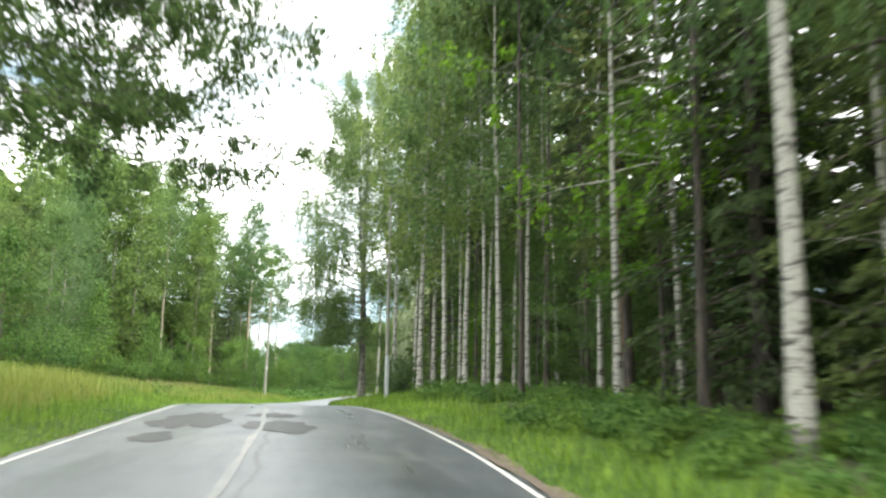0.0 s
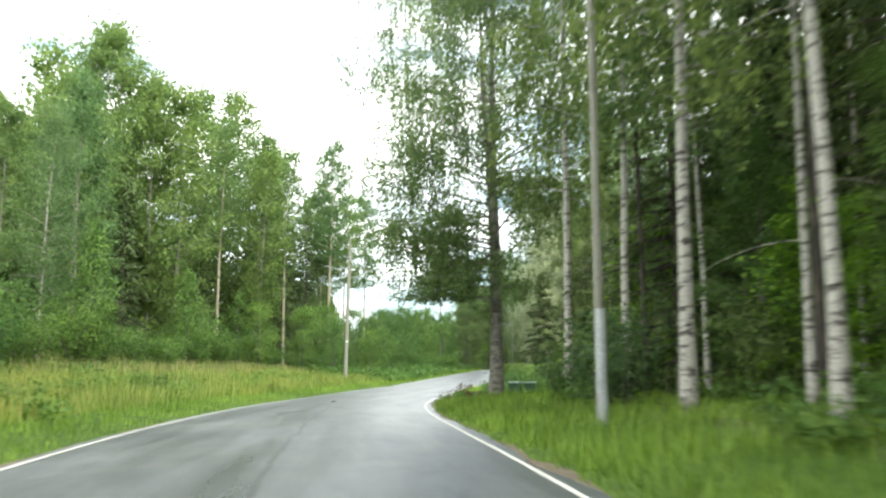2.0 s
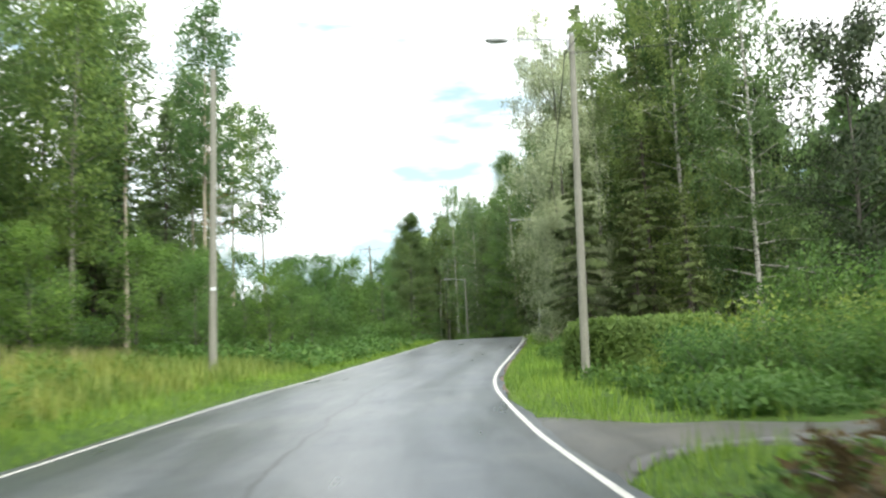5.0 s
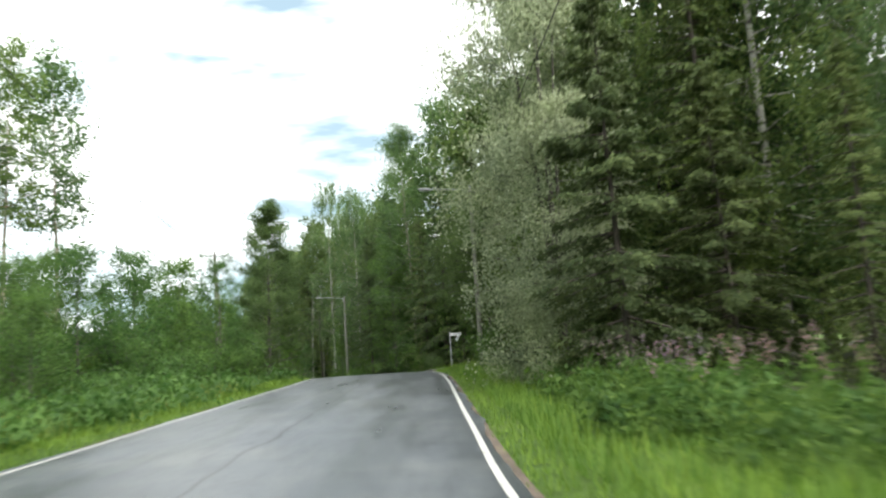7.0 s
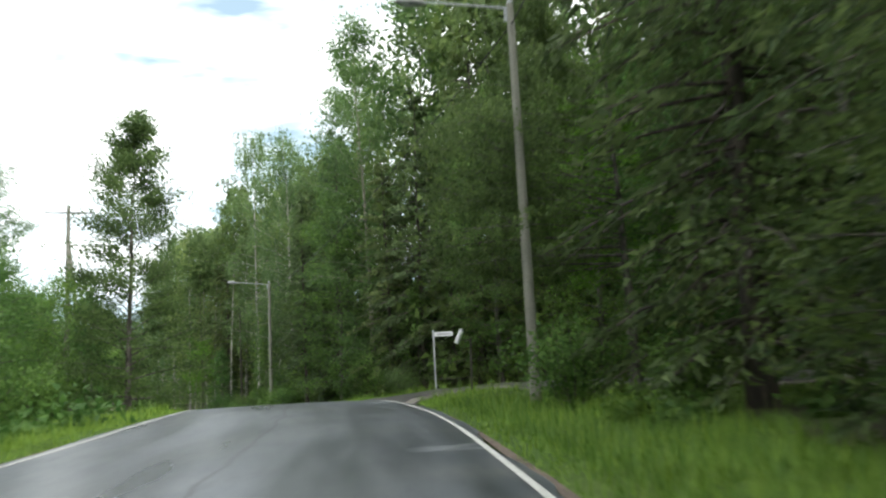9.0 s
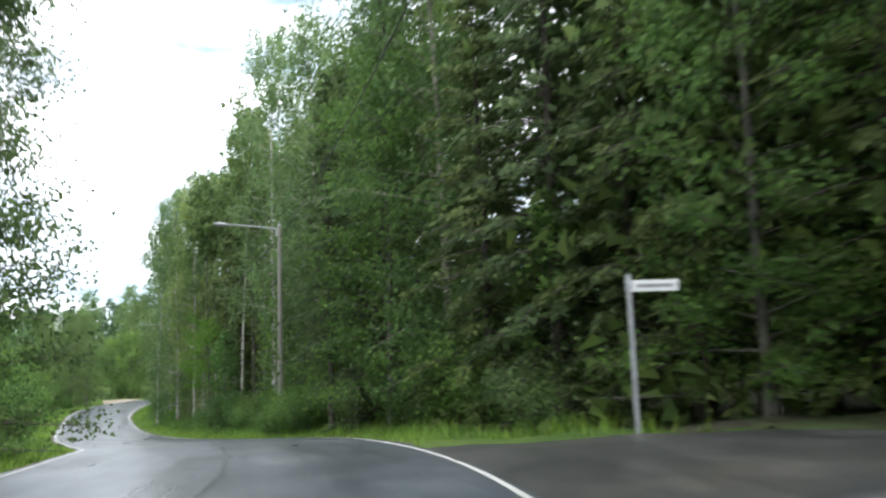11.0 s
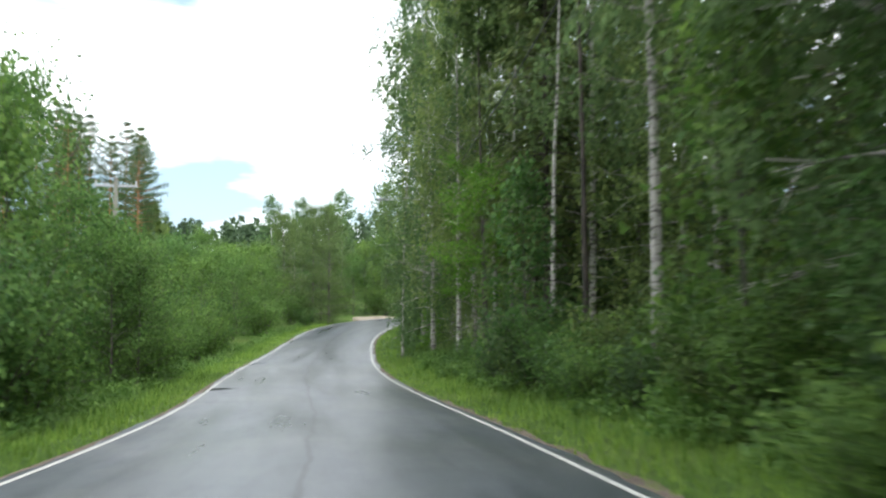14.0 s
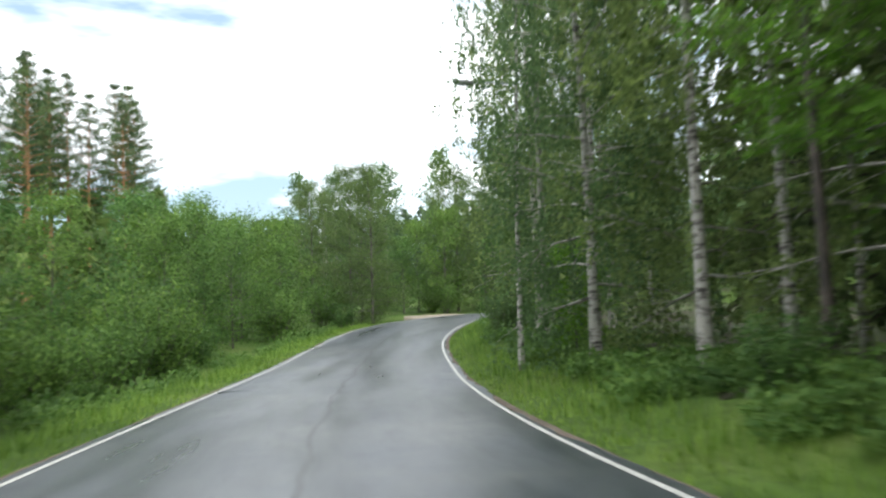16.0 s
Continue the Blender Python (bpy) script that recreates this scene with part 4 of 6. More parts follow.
thing("willow", lambda: broadleaf(28, 18, 0.12, 0.03, 2.2, 90, 115000, 0.088, (1.0, 1.0, 1.0, 0.6), (0.3, 1.0), 0.25, weep=1.5, spread=0.32, forks=3), LEAF_WILLOW, BARK_GREY, "tall willow with silvery grey-green leaves", "willow tree")
thing("spruce_a", lambda: conifer(31, 20, 0.2, 0.05, 3.1, 14000, 0.23), NEEDLE_SPRUCE, BARK_SPRUCE, "dark spruce with drooping needle branches", "spruce tree", W)
thing("spruce_b", lambda: conifer(32, 15, 0.15, 0.03, 2.7, 12500, 0.22), NEEDLE_SPRUCE, BARK_SPRUCE, "dense young dark green spruce", "spruce tree", W)
thing("spruce_young", lambda: conifer(36, 9.5, 0.11, 0.01, 2.4, 36000, 0.14), NEEDLE_YOUNG, BARK_SPRUCE, "bushy young spruce with yellowish green needles", "spruce tree", W)
thing("spruce_bare", lambda: conifer(33, 21, 0.18, 0.22, 2.5, 5600, 0.36), NEEDLE_SPRUCE, BARK_SPRUCE, "forest spruce with a bare lower trunk", "spruce tree", W)
thing("spruce_far", lambda: conifer(35, 20, 0.2, 0.06, 3.3, 3600, 0.55), NEEDLE_SPRUCE, BARK_SPRUCE, "dark spruce deep in the wood", "spruce tree", W)
thing("pine", lambda: conifer(34, 20, 0.2, 0.46, 3.3, 11500, 0.24, "pine"), NEEDLE_PINE, BARK_PINE, "tall pine with a bare reddish trunk", "pine tree", "pines")
thing("shrub_a", lambda: shrub(41, 2.2, 1.3, 2300, 0.12), LEAF_SHRUB, BARK_GREY, "leafy green shrub beside the road", "shrub", "shrubs")
thing("shrub_b", lambda: shrub(42, 3.8, 1.7, 3300, 0.14, 18), LEAF_SHRUB, BARK_GREY, "tall bushy willow thicket", "shrub", "shrubs")
thing("shrub_dark", lambda: shrub(43, 2.6, 1.3, 1900, 0.13), LEAF_DARK, BARK_GREY, "dark green undergrowth bush in woods", "shrub", "shrubs")
thing("shrub_yellow", lambda: shrub(44, 1.5, 1.1, 1600, 0.12), LEAF_YELLOW, BARK_GREY, "yellow-green shrub in a garden", "shrub", "garden shrubs")
thing("herb", lambda: shrub(45, 0.75, 0.6, 420, 0.135, 10), LEAF_HERB, LEAF_HERB, "clump of broad-leaved green weeds", "weed clump", "weeds")
thing("sapling", lambda: broadleaf(46, 6.5, 0.05, 0.06, 1.4, 26, 1700, 0.18, (0.9, 1.0, 0.6, 0.2), (0.5, 1.1), 0.05, spread=0.25), LEAF_SHRUB, BARK_GREY, "young slender broadleaf sapling", "sapling tree", "saplings")

# --- the left wood behind the meadow
R = random.Random(5)
plant("aspen_a", -37.5, 88, 1.06); plant("aspen_bare", -28.0, 124, 1.05, 20); plant("aspen_bare", -33, 101, 0.9); plant("aspen_a", -33.5, 113, 0.98)
plant("spruce_a", -34, 118, 1.35); plant("aspen_bare", -28.5, 148, 1.0); plant("aspen_bare", -30.5, 143, 0.95); plant("pine", -31.5, 139, 1.15)
for x, y, k, s in ((-27.5, 59, "aspen_b", 0.5), (-30, 66, "birch_low", 0.72), (-32, 73, "aspen_b", 0.75), (-35, 80, "aspen_b", 0.78), (-40, 83, "aspen_a", 0.82), (-34, 93, "aspen_b", 0.98),
                   (-38, 98, "aspen_a", 1.0), (-31, 107, "aspen_a", 0.86), (-37, 108, "aspen_a", 1.12), (-31, 116, "aspen_bare", 0.95), (-36, 124, "aspen_a", 0.95), (-30.5, 129, "aspen_bare", 0.9),
                   (-33, 135, "aspen_a", 0.85), (-26, 50, "leafy_dark", 0.6), (-28, 43, "aspen_b", 0.76), (-24, 34, "leafy_dark", 0.75), (-31, 36, "aspen_b", 0.85), (-33, 52, "aspen_b", 0.62), (-29, 54, "aspen_b", 0.52),
                   (-37, 62, "aspen_far", 0.7), (-40, 71, "aspen_far", 0.75), (-44, 90, "spruce_far", 1.1), (-44, 78, "aspen_far", 0.8), (-45, 104, "spruce_far", 1.15), (-41, 116, "spruce_far", 1.15),
                   (-43, 128, "aspen_far", 1.0), (-38, 140, "spruce_far", 1.0), (-42, 58, "aspen_far", 0.72), (-38, 44, "aspen_far", 0.9), (-49, 68, "spruce_far", 0.85), (-36, 29, "aspen_far", 0.85), (-41, 97, "spruce_far", 1.0), (-38, 132, "spruce_far", 0.95),
                   (-34, 86, "spruce_far", 0.7), (-37, 86, "aspen_b", 0.8), (-40, 91, "aspen_a", 1.1), (-35.5, 90, "aspen_b", 1.0), (-42, 103, "aspen_far", 1.1), (-36.5, 116, "aspen_a", 1.2), (-31.8, 117.8, "spruce_a", 1.0), (-30.6, 121.5, "spruce_bare", 0.9), (-29.6, 127, "leafy_dark", 0.8), (-47, 96, "aspen_far", 1.15), (-36, 103, "spruce_far", 0.75), (-34, 122, "spruce_far", 0.7)):
    plant(k, x + R.uniform(-0.6, 0.6), y + R.uniform(-0.6, 0.6), s)
for y in range(36, 150, 3):
    xf = np.interp(y, [38, 60, 90, 110, 130, 150], [-22.5, -25, -28.5, -26.5, -24.5, -22])
    plant(R.choice(["shrub_a", "shrub_b", "shrub_b", "shrub_a", "sapling"]), xf + R.uniform(-2.5, 1.2), y + R.uniform(-1.5, 1.5), R.uniform(0.8, 1.25))
plant("leafy_over", -9.3, 11.2, 1.0, 8)

# --- the left thicket past the meadow
for x, y, k, s in ((-13.1, 143.2, "leafy_cone", 0.86), (-13.0, 121.9, "shrub_b", 0.75), (-14.9, 130.2, "leafy_near", 0.45), (-17.5, 153, "bush_tree", 1.0), (-19.5, 128, "shrub_b", 1.2), (-17.5, 122, "shrub_b", 0.9), (-20, 133, "bush_tree", 1.0), (-18.5, 139, "bush_tree", 1.05), (-22, 143, "bush_tree", 1.0),
                   (-24, 122, "shrub_b", 1.3), (-20, 115, "shrub_b", 0.9), (-15.6, 117.5, "shrub_a", 0.95), (-14.6, 121.5, "shrub_a", 1.05), (-14.2, 127, "shrub_a", 0.9), (-17.4, 133, "sapling", 0.7),
                   (-25, 112, "shrub_b", 1.0), (-18.6, 145, "bush_tree", 0.8), (-15.8, 137, "shrub_a", 1.0), (-20, 148, "bush_tree", 1.0), (-23, 156, "bush_tree", 1.1),
                   (-16.5, 147, "shrub_b", 0.8), (-19, 160, "shrub_b", 0.9), (-16.6, 129, "shrub_b", 0.8), (-21.5, 120, "bush_tree", 0.75), (-23, 129, "bush_tree", 0.9), (-20.5, 105, "shrub_a", 0.7), (-16, 111, "shrub_a", 0.7),
                   (-25.6, 183.0, "bush_tree", 0.68), (-28.7, 188.3, "bush_tree", 0.78), (-25.2, 184.1, "bush_tree", 0.65), (-28.3, 188.6, "bush_tree", 0.75), (-27.1, 185.0, "bush_tree", 0.75), (-26.6, 185.3, "bush_tree", 0.68)):
    plant(k, x, y, s)
for i in range(54):
    y = R.uniform(150, 234)
    p = beside(min(y, 228), -EDGE - 2.7 - abs(R.gauss(0, 1)) * 2.2)
    plant(R.choice(["shrub_b", "shrub_b", "shrub_a", "sapling", "shrub_a", "herb"]), p[0], p[1], R.uniform(0.65, 1.1))
for y, off, s in ((157, 6, 0.9), (162, 6.5, 1.05), (167, 5.5, 1.1), (171, 7.5, 1.25), (175, 5.4, 1.1), (179, 5.2, 1.15), (183, 6.5, 1.3), (187, 5.2, 0.9), (191, 7, 0.8), (197, 6.6, 0.75), (203, 7, 0.75), (209, 6, 0.85), (215, 8.5, 0.75), (221, 7, 0.8),
                  (206, 4.2, 0.7), (210.5, 4.6, 0.8), (215, 4.1, 0.75), (219, 5.0, 0.85), (223, 4.4, 0.7), (226, 6.0, 0.9), (213, 8, 0.9), (222, 9, 1.0), (176, 12, 0.95), (185, 13, 0.8), (196, 13, 0.65), (207, 13, 0.65)):
    p = beside(y, -EDGE - off)
    plant("bush_tree", p[0], p[1], s)
for x, y, k, s in ((-31.8, 229.2, "leafy_dark", 0.62), (-34.0, 231.4, "leafy_dark", 0.64), (-27.2, 247, "leafy_dark", 0.6), (-21.2, 246.5, "leafy_dark", 0.6), (-15, 246.5, "leafy_dark", 0.62), (-24.2, 248.5, "bush_tree", 1.2), (-18.2, 247, "bush_tree", 1.1), (-30.5, 246, "bush_tree", 1.1), (-20, 254, "leafy_dark", 0.9), (-27, 256, "leafy_dark", 0.9), (-13, 255, "leafy_dark", 0.95), (-38.5, 236, "leafy_dark", 0.62), (-34.5, 235.5, "leafy_dark", 0.6), (-38, 238, "birch_low", 0.5), (-30, 249, "leafy_dark", 0.75), (-24, 251, "birch_low", 0.65), (-18, 250, "leafy_dark", 0.7), (-12, 250, "leafy_dark", 0.8), (-37, 247, "aspen_b", 0.5), (-42, 252, "aspen_b", 0.55),
                   (-33, 258, "aspen_far", 0.62), (-27, 262, "aspen_far", 0.66), (-22, 259, "leafy_far", 0.8), (-40, 262, "aspen_far", 0.6), (-48, 258, "aspen_far", 0.55), (-15, 260, "aspen_far", 0.65), (-8, 256, "leafy_far", 0.9), (-46, 240, "bush_tree", 0.9), (-33.9, 245.2, "bush_tree", 0.8), (-31.6, 245.6, "shrub_b", 0.9), (-30.2, 244.6, "shrub_b", 0.8), (-33.4, 248.5, "bush_tree", 1.0), (-35.4, 243.2, "shrub_b", 0.9), (-24.5, 245.5, "bush_tree", 0.7)):
    plant(k, x, y, s)
for x, y, s in ((-56, 240, 0.98), (-54, 236, 0.85), (-60, 244, 1.05), (-64, 237, 1.1), (-58, 230, 1.0), (-68, 246, 1.1), (-62, 226, 1.1), (-57, 236, 0.9), (-66, 232, 1.0), (-60, 235, 1.0), (-62, 240, 1.05), (-57.5, 243, 0.95), (-65, 241, 1.0), (-59.5, 231.5, 0.9), (-63.5, 233, 1.05)):
    plant("pine", x, y, s)

# --- the right wood before the garden
for x, y, k, s in ((4.3, 10.4, "birch_a", 1.05), (7.2, 13.5, "birch_b", 1.0), (6.6, 17.4, "spruce_a", 1.0), (8.5, 21, "spruce_a", 1.0), (5.3, 24.5, "spruce_bare", 0.9), (9.4, 24.5, "spruce_a", 0.9),
                   (6.3, 20.2, "spruce_bare", 0.95), (-1.0, 39.3, "birch_a", 1.0), (0.1, 35.0, "birch_b", 1.0), (0.9, 33.6, "birch_b", 0.95), (1.6, 32.3, "birch_slim", 1.0), (2.0, 30.2, "birch_b", 1.0),
                   (-0.4, 42.5, "birch_a", 0.95), (-1.4, 45.5, "birch_b", 1.0), (-2.7, 48.7, "birch_a", 0.95), 
                   (7, 30, "spruce_far", 0.63), (9, 37, "spruce_far", 0.60), (6, 45, "spruce_far", 0.57), (2.8, 48.5, "spruce_bare", 0.85), (11, 28, "spruce_far", 0.85), (12, 17, "spruce_far", 1.0), (6.2, 5.5, "spruce_bare", 1.0),
                   (9.5, 9.5, "spruce_a", 1.0), (7.4, 11.4, "spruce_a", 0.95), (10.4, 13.2, "spruce_far", 1.0), (8.6, 14.6, "spruce_b", 0.9), (7.6, 7.6, "leafy_near", 0.5), (13, 34, "spruce_far", 0.66), (8.5, 50, "leafy_far", 1.0), (14, 23, "spruce_far", 0.9), (15, 11, "spruce_far", 1.0), (5.4, 19.4, "birch_slim", 1.0), (5.4, 48.5, "spruce_bare", 0.9), (5.9, 34, "spruce_bare", 0.95), (8.4, 40, "spruce_bare", 0.9), (5.0, 29.5, "stem_dark", 1.0), (10.2, 19.5, "spruce_far", 1.1), (12, 22.5, "leafy_far", 1.2), (9.6, 32, "spruce_far", 0.48), (9, 42.5, "spruce_far", 0.5), (12, 50, "spruce_far", 0.55), (14, 58, "spruce_far", 0.5), (6.2, 36.5, "spruce_b", 0.5), (12.6, 38, "spruce_far", 0.5), (3.6, 51.5, "spruce_a", 0.85), (0.5, 48.8, "spruce_a", 0.95), (2.4, 52.5, "spruce_a", 0.9), (4.2, 42.5, "spruce_bare", 0.95), (6.8, 46.2, "spruce_far", 1.0), (5.2, 55.5, "spruce_far", 0.85), (5.3, 25.6, "pine", 0.95), (7.6, 28.4, "spruce_b", 0.55), (4.5, 49.5, "leafy_far", 0.9)):
    plant(k, x, y, s)
for x, y, k, s in ((2.9, 34.5, "birch_slim", 1.0), (1.9, 35.2, "birch_slim", 0.95), (3.9, 32, "stem_dark", 1.0), (3.1, 31.2, "birch_slim", 1.05), (0.8, 38.4, "birch_slim", 1.0), (1.6, 40.3, "stem_dark", 1.0), (0.6, 45.8, "birch_slim", 0.9), (-0.6, 48, "stem_dark", 0.95),
                   (4.4, 36.5, "birch_slim", 1.1), (5.2, 39, "birch_slim", 1.0), (4.6, 25, "birch_slim", 1.0), (5.8, 22.4, "stem_dark", 1.0), (4.9, 16.2, "stem_dark", 1.05), (6.4, 31.5, "birch_slim", 1.0), (4.4, 46, "birch_slim", 0.95), (2.4, 26, "stem_dark", 0.95)):
    plant(k, x, y, s)
plant("birch_big", -5.0, 54.3, 1.0, 100)
for x, y, k, s in ((1.0, 54.5, "leafy_near", 0.45), (3.5, 57, "leafy_near", 0.65), (0.5, 59, "shrub_b", 1.0), (-1.5, 57.6, "shrub_b", 0.9), (4, 62, "leafy_dark", 0.5), (7.5, 58, "birch_low", 0.9), (-0.8, 62.5, "shrub_b", 0.8), (10, 64, "leafy_far", 0.9),
                   (6.0, 22.4, "maple_high", 0.92), (4.0, 19.6, "birch_over", 0.95), (2.2, 41.5, "maple_sapling", 0.6), (0.2, 50.5, "maple_sapling", 0.75), (2.0, 64.3, "bush_tree", 0.6)):
    plant(k, x, y, s)
for i in range(60):
    y = R.uniform(4, 62)
    p = beside(y, EDGE + 2.6 + abs(R.gauss(0, 1)) * 3.0)
    plant(R.choice(["herb", "herb", "shrub_dark", "herb"]) if y > 38 else "herb", p[0], p[1], R.uniform(0.6, 1.1))

for i in range(46):
    y = R.uniform(4, 30)
    p = beside(y, EDGE + 1.5 + R.uniform(0, 1) ** 1.4 * 4.5)
    plant(R.choice(["herb", "herb", "shrub_dark", "herb"]) if y > 38 else "herb", p[0], p[1], R.uniform(0.5, 0.85))

# --- the garden and the trees past it
for x, y, k, s in ((11.0, 101, "maple_tree", 1.12), (4.0, 71.2, "maple_tree", 0.88), (-2.9, 105.2, "willow", 1.0), (-2.75, 100.6, "spruce_young", 1.0), (-0.6, 108.0, "birch_fine", 1.0), (-0.4, 100.2, "spruce_young", 0.8), (1.3, 104, "spruce_a", 0.8), (3.4, 104.5, "birch_fine", 1.25), (5.8, 101, "birch_fine", 1.2), (8.2, 106, "birch_low", 0.7),
                   (1.5, 98, "spruce_b", 0.5), (0.5, 118, "spruce_a", 1.2), (3.5, 112, "spruce_far", 1.1), (4, 121, "spruce_a", 1.0), (0.2, 113, "spruce_b", 1.0), (1.8, 117, "birch_low", 0.95), (7, 116, "spruce_far", 0.8), (5, 109, "spruce_far", 0.9), (13, 100, "spruce_far", 0.65),
                   (11, 112, "birch_low", 0.6), (-1.2, 111.5, "leafy_dark", 0.55), (17, 95, "spruce_far", 0.55), (12, 76, "leafy_far", 0.7), (17, 80, "leafy_far", 0.9), (15, 70, "leafy_far", 0.8), (2.8, 124.2, "leafy_near", 0.62), (5.5, 117, "leafy_dark", 0.8), (3.6, 110, "aspen_b", 1.0), (6.6, 107.5, "aspen_b", 0.98), (4.7, 106.6, "leafy_dark", 1.15), (5.6, 125.6, "leafy_near", 0.95), (2.0, 126.4, "maple_high", 0.85), (9.5, 121.5, "leafy_near", 0.9)):
    plant(k, x, y, s)
for x, y, k, s in ((-3.2, 76.5, "shrub_a", 0.85), (-5.0, 73.8, "shrub_a", 0.62), (-3.4, 72.8, "shrub_a", 0.62), (-1.6, 73.2, "shrub_a", 0.7), (0.6, 73.6, "shrub_a", 0.75), (-4.9, 76.4, "shrub_a", 0.7), (-1.0, 77.5, "shrub_yellow", 1.1), (-3.0, 78.8, "shrub_yellow", 1.0),
                   (1.4, 78, "shrub_b", 0.8), (3.6, 76, "shrub_a", 1.0), (5.6, 73.5, "shrub_b", 0.75), (3.2, 72.6, "shrub_yellow", 0.9), (-6.0, 75.2, "herb", 1.0), (-5.9, 72.8, "herb", 0.9), (8, 75, "shrub_b", 0.8), (2.5, 82, "shrub_a", 1.0), (-2.2, 74.9, "shrub_a", 0.75), (-0.3, 75.4, "shrub_a", 0.8),
                   (-1.6, 81.6, "shrub_yellow", 1.35), (0.4, 81.0, "shrub_yellow", 1.3), (2.3, 80.6, "shrub_yellow", 1.35), (1.0, 84.0, "shrub_b", 0.95), (3.4, 84.4, "shrub_b", 0.9), (-4.2, 78.2, "shrub_yellow", 0.8), (0.9, 75.8, "shrub_yellow", 1.0), (-6.3, 78.0, "herb", 0.9), (-4.1, 74.4, "herb", 1.1), (-2.4, 72.3, "herb", 1.0), (4.8, 79.5, "shrub_b", 0.9)):
    plant(k, x, y, s)
for i in range(26):
    y = R.uniform(86, 124)
    p = beside(y, EDGE + 2.4 + abs(R.gauss(0, 1)) * 1.6)
    plant(R.choice(["shrub_a", "herb", "shrub_dark", "herb", "shrub_a"]) if y > 103 else "herb", p[0], p[1], R.uniform(0.5, 0.9))

# --- the right wood past the junction
for x, y, k, s in ((-0.3, 144, "spruce_b", 1.0), (1.8, 141.5, "spruce_a", 0.95), (4.2, 139, "spruce_a", 1.0), (-2.1, 148.5, "aspen_near", 0.82), (-1.7, 145.6, "spruce_b", 0.8), (0.7, 142.3, "spruce_b", 0.7), (-3.4, 152.5, "spruce_b", 1.05), (0.8, 148, "aspen_b", 0.9), (-3.2, 157, "leafy_dark", 0.9), (-2.0, 155, "aspen_near", 0.85), (2.6, 145, "aspen_b", 0.95), (5, 142.5, "leafy_far", 1.2),
                   (-5.6, 165.5, "birch_low", 1.0), (-4.5, 161.5, "spruce_b", 1.05), (-8.0, 173.5, "birch_a", 1.0), (-6.2, 177, "birch_low", 0.95), (-5.2, 155.0, "spruce_bare", 0.6), (-4.7, 156.6, "spruce_bare", 0.64), (-12.3, 190.9, "stem_dark", 0.9), (-11.4, 192.4, "birch_slim", 0.95), (-13.1, 187.2, "stem_dark", 0.85), (-12.0, 185.9, "birch_slim", 0.9), (-10.4, 181.5, "birch_slim", 1.0), (-9.4, 178.2, "stem_dark", 0.95), (-9.0, 186.4, "spruce_b", 0.85), (-6.4, 183, "birch_low", 1.1), (-4.2, 187, "leafy_dark", 1.2), (-3.6, 174, "leafy_dark", 1.1), (-4.6, 169.6, "birch_low", 1.0), (-2.0, 180, "spruce_far", 1.1), (-9.2, 184, "birch_low", 1.0), (-14.42, 189.7, "birch_a", 0.8), (-13.0, 190.4, "birch_b", 0.9), (-18.2, 196.6, "birch_slim", 0.84), (-11.2, 188.2, "spruce_bare", 0.9), (-10.6, 184.4, "spruce_bare", 0.9),
                   (-16.3, 194.4, "birch_fine", 0.93), (-11.6, 188.5, "birch_low", 0.9), (-14.2, 192.8, "birch_fine", 0.95), (-16.5, 201.6, "birch_fine", 1.0), (-18.6, 205.5, "birch_low", 0.9), (-16.2, 208, "birch_b", 0.9), (-19.3, 212, "birch_low", 0.85), (-10, 194, "spruce_far", 0.9), (-7.5, 189, "leafy_far", 1.1),
                   (-4.5, 182, "spruce_far", 1.0), (-2.5, 172, "spruce_far", 1.0), (-0.2, 162, "spruce_far", 1.05), (3, 152, "spruce_far", 1.0), (6, 144, "birch_a", 1.0), (8, 137, "spruce_far", 1.1), (6.4, 136.6, "aspen_b", 0.9), (9.8, 133.6, "leafy_far", 1.2), (13, 139, "aspen_far", 1.0), (3.6, 142.6, "leafy_far", 1.15), (15, 131, "aspen_far", 0.9), (-1.5, 167, "leafy_far", 1.1), (-11, 203, "spruce_far", 0.95), (-14.5, 216, "birch_low", 0.9),
                   (-19.6, 222, "birch_low", 0.7), (-15.5, 228, "leafy_far", 0.8), (-20, 228.5, "leafy_dark", 0.5), (2, 158, "birch_low", 1.1), (-7, 197, "leafy_far", 1.1), (7, 131.8, "spruce_a", 0.9), (10.5, 129, "spruce_far", 0.9), (12, 119.5, "leafy_far", 0.8), (4.6, 134.8, "leafy_near", 0.8), (2.0, 139.6, "leafy_near", 0.75), (-3.6, 150.4, "leafy_near", 0.7), (8.2, 139.5, "spruce_b", 0.9), (11.6, 136.4, "spruce_b", 0.9), (14.8, 134, "leafy_dark", 0.8), (6.0, 140.4, "leafy_dark", 0.75)):
    plant(k, x, y, s)
plant("leafy_over", 1.2, 124.6, 0.72, 160, 1.1)
plant("maple_high", -12.7, 184.7, 0.75); plant("maple_sapling", -16.9, 197.6, 0.42)
for i in range(64):
    y = R.uniform(141, 222)
    p = beside(y, EDGE + 1.8 + abs(R.gauss(0, 1)) * 1.4)
    plant(R.choice(["shrub_dark", "herb", "shrub_dark", "shrub_a", "sapling", "shrub_dark"]) if y < 178 or y > 204 else "herb", p[0], p[1], R.uniform(0.55, 0.95))


